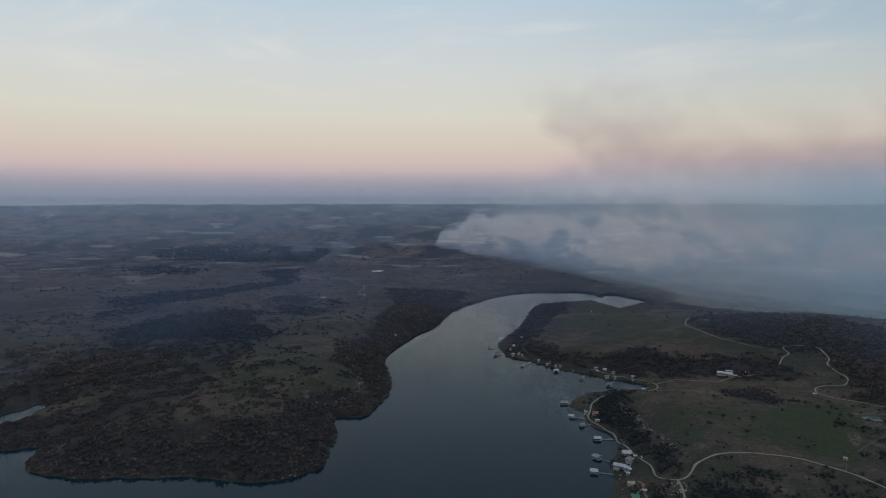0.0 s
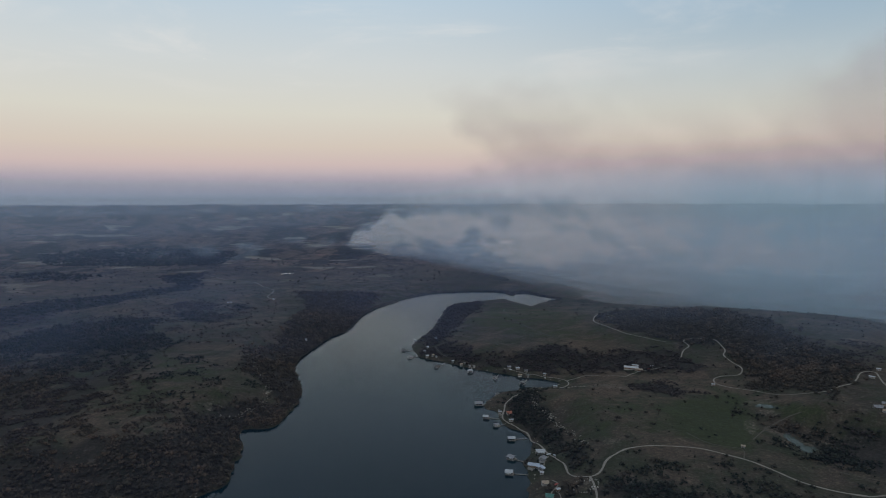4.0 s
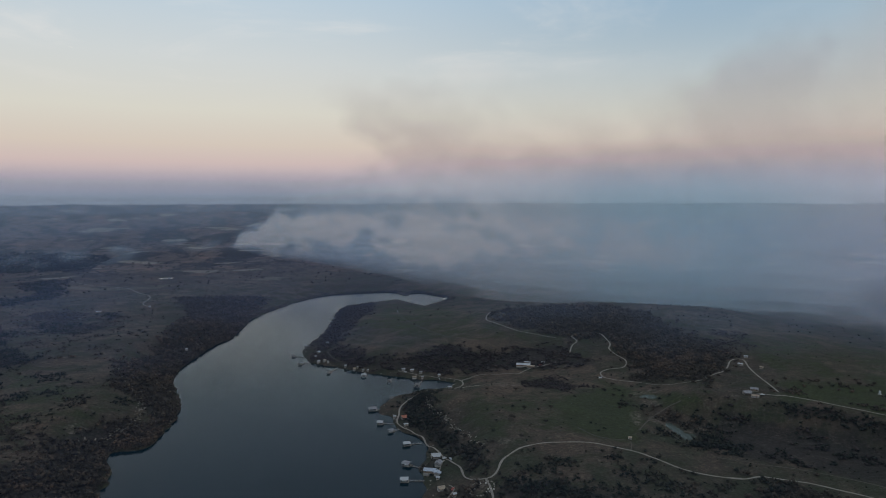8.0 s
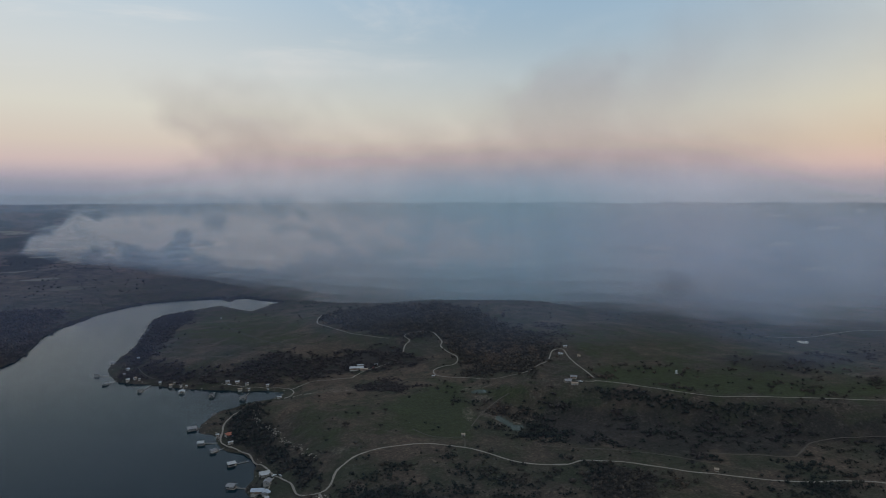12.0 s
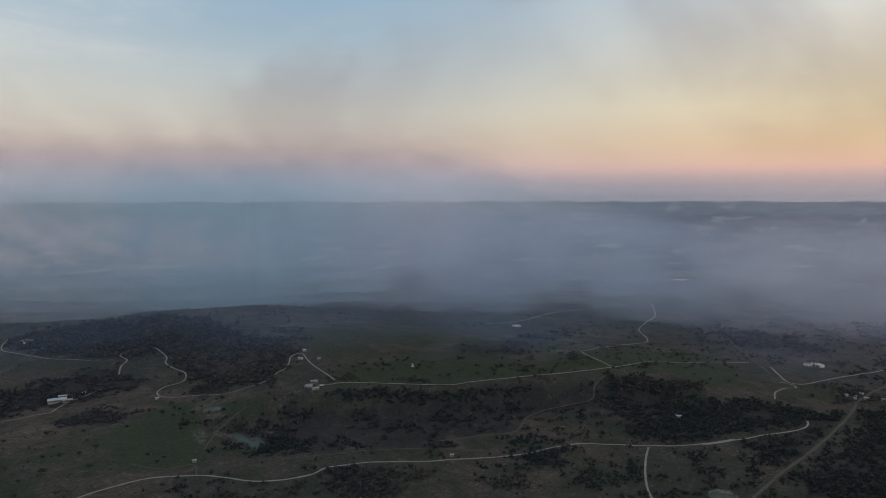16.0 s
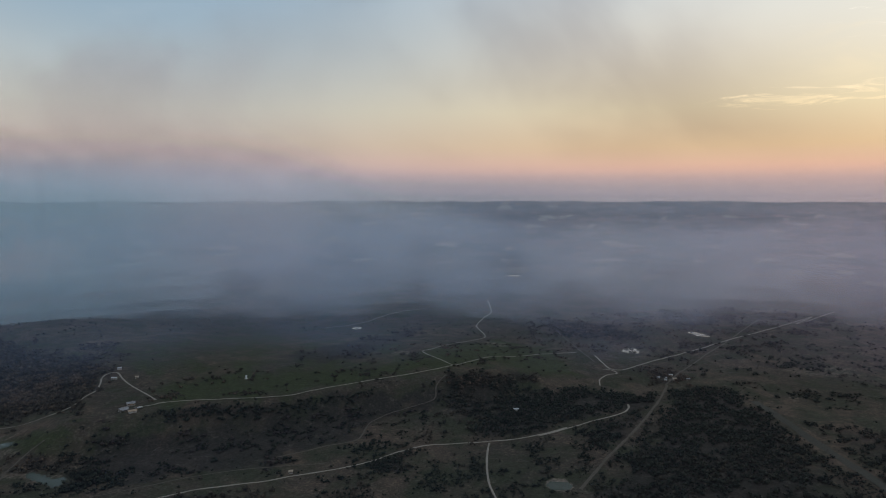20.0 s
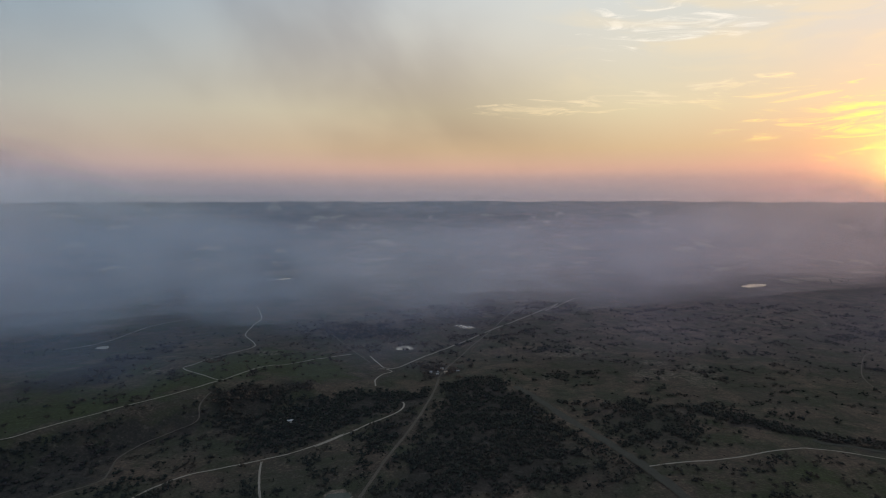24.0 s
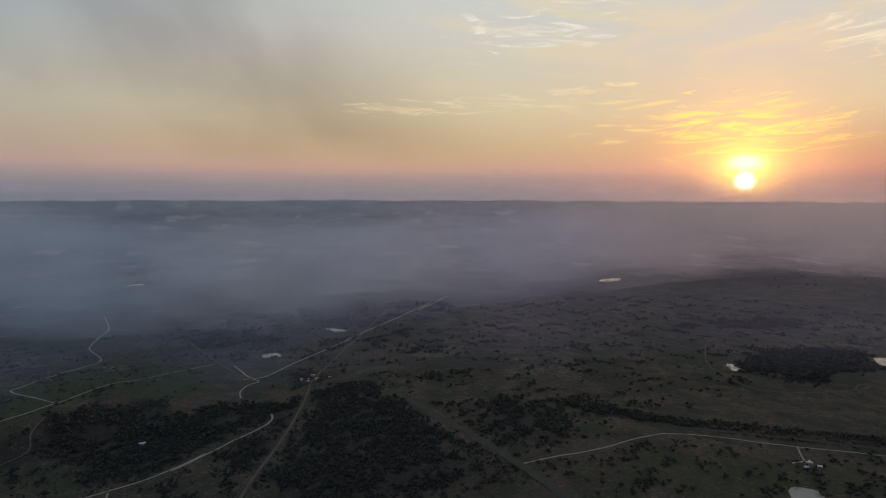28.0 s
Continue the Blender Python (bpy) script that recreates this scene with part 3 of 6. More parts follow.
WOODS["hill_top"] = (1.0, [
    (555, 1298), (630, 1306), (699, 1274), (748, 1203), (795, 1132), (803, 1051), (787, 948), (747, 810),
    (669, 747), (611, 726), (625, 869), (650, 932), (665, 1012), (614, 1047), (554, 1153),
])
WOODS["thicket"] = (0.9, [
    (437, 884), (482, 896), (502, 827), (468, 820), (427, 846),
])
WOODS["clump_a"] = (1.0, [
    (606, 853), (632, 829), (606, 784), (591, 819),
])
WOODS["clump_b"] = (1.0, [
    (620, 735), (641, 723), (605, 699),
])
WOODS["tank_trees"] = (1.0, [
    (524, 688), (542, 677), (543, 649), (520, 640), (515, 665),
])
WOODS["scarp"] = (1.0, [
    (625, 623), (666, 590), (730, 508), (811, 425), (806, 416), (719, 500), (661, 567),
])
WOODS["scarp_end"] = (1.0, [
    (903, 347), (927, 320), (958, 262), (996, 220), (960, 234), (907, 292), (878, 335),
])
WOODS["vale"] = (0.85, [
    (584, 653), (668, 554), (799, 420), (874, 348), (848, 339), (764, 403), (708, 398), (600, 462), (512, 578),
])
WOODS["east_wood"] = (1.0, [
    (912, 259), (958, 187), (970, 140), (917, 107), (848, 139), (802, 181), (767, 229), (755, 266), (818, 274),
])
WOODS["east_wood_b"] = (0.9, [
    (904, 339), (923, 319), (940, 265), (927, 254), (827, 270), (842, 328), (863, 351),
])
WOODS["great_wood"] = (0.72, [
    (1004, 39), (1024, -36), (953, -61), (867, -84), (791, -80), (703, -86), (650, -71), (604, 125), (725, 101),
    (816, 73), (910, 50),
])
WOODS["track_wood"] = (0.9, [
    (947, 124), (969, 60), (895, 72), (835, 92), (780, 106), (755, 126), (773, 152), (826, 131), (866, 99),
])
WOODS["road_trees"] = (0.9, [
    (640, 358), (698, 319), (662, 311), (620, 336),
])
WOODS["road_trees_b"] = (0.9, [
    (260, 578), (295, 565), (329, 539), (348, 513), (309, 499), (244, 532),
])
WOODS["road_trees_c"] = (0.8, [
    (499, 498), (532, 465), (545, 424), (479, 410), (451, 441), (468, 477),
])
WOODS["junction_wood"] = (1.0, [
    (222, 608), (235, 610), (230, 588), (222, 560), (205, 582),
])
WOODS["hedge_a"] = (1.0, [
    (727, -349), (699, -406), (667, -468), (630, -542), (639, -552), (679, -480), (711, -416), (736, -359),
])
WOODS["hedge_b"] = (1.0, [
    (836, -256), (795, -320), (750, -361), (721, -448), (658, -574), (642, -555), (693, -478), (733, -350), (775, -272),
])
WOODS["round_mott"] = (1.0, [
    (946, -607), (1016, -698), (1053, -816), (1026, -914), (945, -899), (884, -805), (881, -716), (843, -667), (848, -635),
    (879, -651), (927, -602),
])
WOODS["savanna"] = (0.55, [
    (883, -119), (877, -202), (825, -290), (772, -234), (721, -223), (698, -173), (699, -137), (809, -128),
])
WOODS["savanna_b"] = (0.5, [
    (840, -87), (760, -113), (683, -131), (634, -140), (603, -101), (620, -47),
])
WOODS["far_mott_a"] = (0.9, [
    (1375, 253), (1429, 171), (1382, 93), (1324, 100), (1323, 175), (1314, 240),
])
WOODS["far_mott_b"] = (0.9, [
    (1342, -817), (1288, -1036), (1208, -1041), (1236, -843),
])
WOODS["far_mott_c"] = (0.8, [
    (1651, 42), (1646, -38), (1546, -94), (1501, 11),
])
WOODS["plain_wood"] = (0.8, [
    (1407, 288), (1448, 226), (1457, 139), (1402, 136), (1358, 243),
])
WOODS["peninsula_low"] = (0.75, [
    (-427, 731), (-293, 723), (-178, 730), (-128, 743), (-135, 829), (-196, 777), (-310, 767), (-382, 747),
])
WOODS["peninsula_scrub"] = (0.38, [
    (-431, 751), (-136, 793), (-176, 847), (-294, 1026), (-385, 1026), (-437, 923), (-468, 817),
])
WOODS["west_scrub"] = (0.16, [
    (-596, 1221), (-158, 1106), (-94, 951), (-178, 858), (-294, 1026), (-385, 1026), (-449, 949),
])
WOODS["west_scrub_b"] = (0.45, [
    (-762, 1091), (-671, 1202), (-449, 1200), (-327, 1110), (-407, 1014), (-546, 973), (-646, 921),
])
WOODS["range_scrub_w"] = (0.14, [
    (-1063, 1531), (-648, 1625), (-307, 1822), (-142, 1455), (-162, 1208), (-493, 1232), (-762, 1091),
])
WOODS["slope_scrub"] = (0.45, [
    (266, 605), (330, 630), (404, 594), (445, 522), (514, 481), (474, 444), (237, 540),
])
WOODS["vale_scrub"] = (0.3, [
    (549, 678), (670, 556), (900, 304), (862, 197), (766, 237), (580, 448), (474, 592),
])
WOODS["creek_scrub"] = (0.4, [
    (599, 386), (718, 244), (807, 117), (606, 116), (541, 354),
])
WOODS["table_scrub"] = (0.06, [
    (705, 697), (1235, 359), (1141, 205), (732, 509), (656, 621),
])
WOODS["plain_scrub"] = (0.04, [
    (1174, 102), (1646, -312), (1672, -1009), (1260, -1274), (943, -906), (759, -299), (923, -125),
])
WOODS["plain_scrub_b"] = (0.22, [
    (1484, 378), (1754, -133), (1725, -369), (1314, -171), (1191, -20), (1182, 263),
])
WOODS["hill_skirt"] = (0.45, [
    (724, 1035), (828, 1020), (879, 893), (731, 778), (726, 856),
])
WOODS["pump_scrub"] = (0.14, [
    (664, -153), (691, -314), (615, -524), (520, -413), (576, -141),
])
WOODS["shore_green"] = (0.7, [
    (211, 699), (226, 696), (224, 682), (214, 680), (206, 683),
])
WOODS["cape_shore"] = (0.7, [
    (155, 1210), (176, 1248), (206, 1171), (287, 1077), (283, 1065), (202, 1149),
])
WOODS["hollow_scrub"] = (0.5, [
    (-671, 1359), (-572, 1325), (-378, 1244), (-318, 1248), (-294, 1085), (-456, 1055), (-551, 1115),
])
WOODS["west_mott_a"] = (0.9, [
    (-609, 2395), (-567, 2469), (-480, 2468), (-458, 2240), (-546, 2221),
])
WOODS["west_mott_b"] = (0.95, [
    (-415, 1745), (-365, 1783), (-293, 1751), (-301, 1686), (-360, 1687), (-400, 1712),
])
WOODS["west_mott_c"] = (0.95, [
    (-389, 1663), (-341, 1662), (-253, 1595), (-232, 1517), (-275, 1463), (-342, 1541),
])
WOODS["west_mott_d"] = (0.9, [
    (-261, 1734), (-224, 1736), (-217, 1680), (-247, 1670),
])
WOODS["west_belt_b"] = (0.8, [
    (-793, 1558), (-735, 1645), (-674, 1687), (-664, 1628), (-726, 1519), (-753, 1457),
])
WOODS["dark_plain"] = (0.9, [
    (-1309, 3101), (-1201, 3277), (-968, 3383), (-631, 3362), (-473, 3247), (-501, 2791), (-798, 2784), (-1162, 2858),
])
WOODS["dark_plain_b"] = (0.6, [
    (-1160, 2472), (-1048, 2628), (-803, 2394), (-843, 2295), (-994, 2308),
])
WOODS["far_mott_d"] = (0.85, [
    (1297, -907), (1300, -962), (1265, -991), (1205, -965), (1202, -912), (1224, -869),
])
WOODS["far_mott_e"] = (0.7, [
    (1281, -724), (1304, -789), (1261, -779), (1233, -704),
])
WOODS["creek_trees"] = (0.8, [
    (1201, -100), (1222, -177), (1217, -208), (1194, -202), (1173, -135), (1169, -104),
])
WOODS["tank_hedge"] = (0.9, [
    (517, 606), (538, 608), (544, 582), (532, 569), (506, 573), (500, 585),
])
WOODS["tank_hedge_b"] = (0.9, [
    (484, 633), (498, 633), (489, 620), (477, 620),
])
WOODS["pit_trees"] = (0.85, [
    (514, 736), (534, 741), (528, 721), (510, 711), (506, 721),
])
WOODS["road_clump"] = (0.9, [
    (481, 504), (497, 504), (487, 492), (474, 494),
])
WOODS["road_clump_b"] = (0.9, [
    (501, 491), (518, 490), (505, 476), (491, 478),
])
WOODS["brown_flat"] = (0.65, [
    (889, 631), (948, 607), (1033, 589), (1224, 560), (1361, 520), (1147, 497), (951, 488), (884, 537),
])
WOODS["yard_trees"] = (0.9, [
    (1100, 79), (1114, 40), (1074, 22), (1029, 32), (1026, 71),
])

# pastures
PASTURES = {}
PASTURES["point_field"] = [
    (297, 889), (392, 847), (545, 795), (482, 680), (420, 603), (352, 644), (298, 648), (286, 662), (276, 756),
    (281, 840),
]
PASTURES["hay_field"] = [
    (457, 787), (526, 770), (468, 662), (427, 627), (391, 660), (410, 720),
]
PASTURES["table_field"] = [
    (705, 697), (794, 650), (885, 505), (944, 441), (1126, 414), (1235, 359), (1174, 249), (1141, 205), (994, 292),
    (859, 406), (732, 509), (656, 621),
]
PASTURES["table_back"] = [
    (783, 928), (912, 949), (1116, 807), (1054, 485), (976, 361), (777, 484), (691, 640), (754, 791),
]
PASTURES["hill_field"] = [
    (278, 1405), (449, 1809), (557, 1720), (570, 1347), (518, 1196), (558, 1079), (447, 1113), (341, 1279),
]
PASTURES["east_field"] = [
    (1249, 357), (1181, 234), (1031, 174), (989, 243), (1020, 318),
]
PASTURES["pump_field"] = [
    (664, -153), (691, -314), (615, -524), (520, -413), (576, -141),
]
PASTURES["west_field"] = [
    (-398, 1116), (-287, 1190), (-149, 1039), (-124, 921), (-196, 871), (-255, 808), (-314, 775),
]
PASTURES["west_meadow"] = [
    (-918, 1319), (-670, 1376), (-620, 1249), (-762, 1091),
]
PASTURES["bay_field"] = [
    (554, 885), (573, 816), (573, 706), (603, 652), (540, 668), (524, 738), (498, 786),
]
PASTURES["oak_field"] = [
    (814, -261), (768, -305), (740, -347), (710, -299), (712, -225), (758, -241),
]

# ponds: middle, half length and half width along and across the view, turn
PONDS = {
    "gravel_pit": (547, 746, 20, 10, -68),
    "stock_tank": (502, 624, 18, 13, -11),
    "hill_pond": (578, 1278, 21, 16, -56),
    "smoke_pond": (1254, 650, 12, 12, -56),
    "round_pond": (1224, 103, 18, 20, -64),
    "long_pond": (1413, -21, 22, 24, -79),
    "green_pond": (649, 155, 12, 10, -79),
    "pump_pond": (555, -363, 17, 17, -102),
    "mott_pond": (953, -609, 11, 23, -105),
    "mott_lake": (942, -907, 20, 26, -109),
    "ridge_pond": (1983, -965, 33, 42, -121),
    "plain_pond": (2191, 501, 24, 22, -95),
    "far_pond": (2640, 1528, 46, 54, -96),
    "west_pond": (-174, 2419, 26, 21, 1),
    "west_pond_b": (-1377, 3075, 33, 40, -4),
    "plain_pool_a": (-1378, 3044, 21, 28, 4),
    "plain_pool_b": (-1281, 2926, 22, 15, -7),
    "plain_pool_c": (-949, 2844, 16, 20, -16),
    "plain_pool_d": (-481, 3067, 20, 13, 14),
    "plain_pool_e": (1853, 710, 8, 9, -99),
    "plain_pool_f": (1830, 589, 5, 6, -96),
    "plain_pool_g": (1916, 547, 7, 10, -99),
    "plain_pool_h": (1968, 441, 6, 10, -102),
    "plain_pool_i": (2573, -807, 11, 19, -75),
    "plain_pool_j": (2182, 507, 23, 15, -74),
    "plain_pool_k": (1827, 588, 7, 8, -71),
    "plain_pool_l": (1875, 536, 7, 12, -75),
    "plain_pool_m": (2401, 879, 9, 17, -78),
}

# outlines of the larger ponds
POOLS = {
    "stock_tank": [(509, 654), (516, 654), (514, 638), (512, 622), (518, 614), (509, 606), (497, 607), (501, 620), (503, 637)],
    "pump_pond": [(566, -355), (569, -364), (567, -371), (560, -376), (552, -376), (537, -365), (535, -343), (551, -345)],
    "mott_pond": [(969, -612), (967, -621), (951, -615), (944, -618), (934, -602), (939, -595)],
    "mott_lake": [(967, -901), (960, -928), (944, -946), (920, -922), (917, -889), (931, -876)],
    "round_pond": [(1223, 119), (1240, 105), (1236, 90), (1219, 85), (1208, 91), (1210, 114)],
    "hill_pond": [(565, 1283), (586, 1297), (595, 1279), (583, 1262), (563, 1262)],
    "gravel_pit": [(537, 741), (549, 743), (556, 735), (559, 726), (543, 729), (534, 735)],
    "long_pond": [(1436, -3), (1432, -20), (1415, -42), (1397, -44), (1391, -26), (1404, -16)],
    "ridge_pond": [(1967, -919), (2010, -980), (2001, -1017), (1952, -980), (1937, -927)],
}

# bare earth, yards and rock: middle, half length, half width
BARE = [
    (244, 594, 10, 12),
    (217, 624, 6, 15),
    (1066, -888, 14, 13),
    (1223, -687, 10, 13),
    (-317, 1721, 33, 49),
    (-360, 1170, 15, 21),
    (485, 680, 11, 40),
    (1199, 340, 34, 34),
    (1081, -303, 33, 34),
    (1026, -117, 10, 42),
    (555, 757, 33, 26),
    (280, 577, 15, 7),
    (-166, 898, 25, 13),
    (245, 594, 10, 13),
    (566, 1128, 24, 15),
    (993, 452, 25, 22),
    (634, 649, 12, 14),
    (1062, 42, 29, 18),
    (612, -418, 8, 10),
    (1002, -277, 52, 50),
    (1000, -342, 37, 123),
    (1052, -941, 62, 25),
    (511, 666, 22, 24),
    (857, 240, 10, 13),
    (529, 712, 23, 14),
    (1202, -214, 41, 25),
    (1166, -182, 77, 42),
    (391, 884, 60, 26),
    (210, 869, 8, 31),
    (873, 243, 17, 12),
    (304, 667, 17, 13),
]

# boathouses: x, y, turn to the bank, roof length, gangway, colour
DOCKS = [
    (206.5, 905.1, -7, 10.6, 14.7, 'grey'),
    (203.8, 847.7, -26, 6.9, 17.5, 'white'),
    (210.0, 814.1, 15, 6, 14.7, 'grey'),
    (216.7, 764.9, -3, 7.8, 17.1, 'white'),
    (200.6, 708.8, -46, 7.9, 16.1, 'grey'),
    (187.1, 670.2, -20, 7.5, 19.5, 'white'),
    (245.4, 940.7, -81, 6, 13.5, 'dark'),
    (139.9, 1194.2, 30, 7.6, 17.6, 'grey'),
    (133.3, 1255.0, -31, 6, 18.6, 'dark'),
    (167.4, 1327.2, -46, 7.3, 13.7, 'grey'),
    (218.8, 1425.5, -57, 7.8, 21.2, 'dark'),
    (256.2, 1558.3, -58, 7.1, 25.3, 'dark'),
    (270.8, 1602.9, -64, 7.3, 24.8, 'dark'),
    (245.0, 1515.8, -57, 6.9, 24.2, 'dark'),
    (231.3, 1077.7, 72, 8.0, 28.4, 'white'),
    (263.8, 1031.0, 62, 6, 20.1, 'dark'),
    (299.4, 993.3, 55, 8.6, 23.7, 'dark'),
    (179.1, 1118.7, 52, 6, 29.7, 'dark'),
]
# buildings: x, y, turn, length, width, roof colour, kind
BUILDINGS = [
    (234.7, 705.7, -8, 11.3, 6.8, 'white', 'house'),
    (230.0, 682.8, 54, 9.0, 7.2, 'grey', 'house'),
    (216.8, 673.0, -30, 14.0, 8.4, 'blue', 'house'),
    (221.5, 663.5, 59, 6.9, 5.5, 'blue', 'house'),
    (219.1, 653.1, -16, 4, 3.4, 'white', 'shed'),
    (235.9, 843.9, 7, 7.7, 6.2, 'red', 'house'),
    (231.6, 818.7, -3, 6.0, 3.4, 'white', 'shed'),
    (226.4, 857.7, -13, 4, 3.4, 'white', 'shed'),
    (214.1, 627.6, -1, 7.6, 4.6, 'tan', 'house'),
    (208.3, 596.7, -26, 8.5, 5.1, 'green', 'house'),
    (219.8, 604.7, 13, 4, 3.4, 'white', 'shed'),
    (171.5, 1187.1, -6, 8.7, 5.2, 'white', 'house'),
    (182.1, 1185.7, 13, 6.5, 5.2, 'tan', 'house'),
    (187.1, 1176.1, -7, 4.3, 3.5, 'white', 'shed'),
    (179.9, 1245.5, 29, 6.8, 5.5, 'white', 'house'),
    (170.4, 1217.9, 4, 5.6, 4.5, 'grey', 'house'),
    (204.8, 1295.1, -27, 7.1, 4.3, 'grey', 'house'),
    (211.9, 1140.1, -9, 6.3, 3.8, 'white', 'house'),
    (223.4, 1118.6, -9, 7.3, 4.4, 'tan', 'house'),
    (236.5, 1106.7, -10, 5.2, 4.1, 'grey', 'shed'),
    (243.6, 1101.5, -11, 4.1, 3.4, 'white', 'shed'),
    (230.2, 1121.4, 0, 5.2, 3.4, 'grey', 'shed'),
    (299.2, 1071.3, -14, 9.1, 5.5, 'grey', 'house'),
    (311.1, 1059.6, -15, 9.1, 5.4, 'white', 'house'),
    (321.8, 1045.1, -10, 8.0, 4.8, 'grey', 'house'),
    (307.8, 1034.8, -15, 9.9, 4.9, 'tan', 'shed'),
    (319.5, 1028.0, -16, 4.9, 3.4, 'white', 'shed'),
    (347.3, 1023.2, -17, 6.9, 4.1, 'white', 'house'),
    (340.6, 951.5, -38, 6.5, 3.4, 'white', 'shed'),
    (472.8, 962.6, -29, 24.3, 12.2, 'white', 'barn'),
    (484.6, 971.6, -29, 11.4, 5.7, 'white', 'barn'),
    (479.7, 949.9, -30, 13.0, 6.5, 'tan', 'barn'),
    (506.9, 960.0, -27, 4.7, 3.8, 'white', 'shed'),
    (631.1, 653.4, -19, 10.3, 6.2, 'grey', 'house'),
    (649.3, 660.0, -44, 9.7, 5.8, 'grey', 'house'),
    (630.4, 639.7, -34, 9.4, 4.7, 'tan', 'shed'),
    (723.1, 758.4, -68, 7.3, 3.7, 'white', 'shed'),
    (757.6, 783.3, -44, 5.7, 3.4, 'white', 'shed'),
    (738.7, 735.3, -45, 4.5, 3.4, 'tan', 'shed'),
    (550.4, 857.4, -12, 4.5, 3.6, 'white', 'shed'),
    (1059.6, 58.5, -79, 6.5, 3.9, 'grey', 'house'),
    (1077.0, 40.1, -100, 7.5, 3.8, 'white', 'barn'),
    (1057.6, 35.2, -85, 8.3, 5.0, 'tan', 'house'),
    (1060.1, 16.0, -106, 7.4, 3.7, 'grey', 'shed'),
    (1050.8, 48.2, -90, 4.6, 3.4, 'white', 'shed'),
    (855.1, 237.4, -71, 7.6, 3.8, 'white', 'shed'),
    (608.7, -419.8, -124, 6.1, 3.4, 'white', 'shed'),
    (599.1, -407.0, -129, 4, 3.4, 'white', 'shed'),
    (599.0, -423.0, -130, 4, 3.4, 'white', 'shed'),
    (-276.3, 1758.7, 11, 12.8, 6.4, 'white', 'barn'),
    (-167.3, 1800.2, 7, 6.5, 3.4, 'white', 'shed'),
    (-59.4, 1345.4, 5, 4, 3.4, 'white', 'shed'),
    (434.4, 621.1, -34, 4, 3.4, 'tan', 'shed'),
    (603.5, 417.7, -56, 4, 3.4, 'tan', 'shed'),
]
BLUFF_RIM = [
    (364, 895), (346, 940), (318, 973), (283, 884), (274, 839), (279, 812), (279, 781), (284, 738), (281, 679),
]
WEST_RIM = [
    (-158, 1165), (-141, 1108), (-124, 1065), (-106, 1014), (-99, 980), (-100, 945), (-106, 909), (-124, 891), (-150, 877),
]

# ---- ground: one sheet from under the flight to the rim ----
def ring_weight(xy, ring, soft):
    d = line_distance(xy, ring, True)
    return np.where(inside(xy, ring), 0.5 + 0.5 * np.clip(d / soft, 0, 1), 0.5 - 0.5 * np.clip(d / soft, 0, 1))


TURNS = np.radians(np.concatenate([np.arange(-46, 152, 0.3), np.arange(152, 314, 3.0)]))
REACH = np.geomspace(90, 4870, 400)
REACH = np.concatenate([[1.0, 40.0], REACH])
GRID = MID + REACH[None, :, None] * np.stack([np.sin(TURNS), np.cos(TURNS)], 1)[:, None, :]
FLAT = GRID.reshape(-1, 2)
HEIGHT = land(FLAT)
POND_LEVEL = {}
for pond_name, (px, py, pa, pb, _) in PONDS.items():
    turn = math.atan2(px - MID[0], py - MID[1])
    d = FLAT - (px, py)
    u, v = d @ np.array((math.cos(turn), -math.sin(turn))), d @ np.array((math.sin(turn), math.cos(turn)))
    q = np.hypot(u / pa, v / pb)
    if pond_name in POOLS:
        pool = rounded(POOLS[pond_name], True, 5)
        px, py = pool.mean(0)
        near = np.hypot(*(FLAT - (px, py)).T) < 160
        q = np.full(len(FLAT), 9.0)
        s = line_distance(FLAT[near], pool, True) * np.where(inside(FLAT[near], pool), -1, 1)
        q[near] = 1.0 + s / 16
    level = float(land(np.array([(px, py)], float))[0])
    POND_LEVEL[pond_name] = level
    HEIGHT = HEIGHT + (level + np.where(q < 1.0, -0.8, 0.9 * step(q, 0.95, 1.2)) - HEIGHT) * step(q, 1.9, 1.25)
HEIGHT = HEIGHT.reshape(len(TURNS), len(REACH))
LOG_REACH = np.log(REACH)


def ground_z(xy):
    """Height of the built ground at many places."""
    d = np.atleast_2d(xy) - MID
    turn = np.mod(np.arctan2(d[:, 0], d[:, 1]) - TURNS[0], 2 * math.pi) + TURNS[0]
    r = np.clip(np.hypot(d[:, 0], d[:, 1]), REACH[0], REACH[-1] - 1e-3)
    i = np.clip(np.searchsorted(TURNS, turn, side="right") - 1, 0, len(TURNS) - 1)
    j = np.clip(np.searchsorted(REACH, r, side="right") - 1, 0, len(REACH) - 2)
    k = (i + 1) % len(TURNS)
    wide = np.where(k == 0, TURNS[0] + 2 * math.pi, TURNS[k]) - TURNS[i]
    u, v = (turn - TURNS[i]) / wide, (r - REACH[j]) / (REACH[j + 1] - REACH[j])
    return (HEIGHT[i, j] * (1 - u) + HEIGHT[k, j] * u) * (1 - v) + (HEIGHT[i, j + 1] * (1 - u) + HEIGHT[k, j + 1] * u) * v


def mesh_from(name, verts, faces, mat, smooth=False):
    """A mesh from arrays of corners and of equal-sided faces."""
    me = bpy.data.meshes.new(name)
    verts, faces = np.asarray(verts, np.float32), np.asarray(faces, np.int32)
    me.vertices.add(len(verts))
    me.vertices.foreach_set("co", verts.ravel())
    me.loops.add(faces.size)
    me.loops.foreach_set("vertex_index", faces.ravel())
    me.polygons.add(len(faces))
    me.polygons.foreach_set("loop_start", np.arange(0, faces.size, faces.shape[1], dtype=np.int32))
    if smooth:
        me.polygons.foreach_set("use_smooth", np.ones(len(faces), bool))
    me.materials.append(mat)
    me.update(calc_edges=True)
    return me


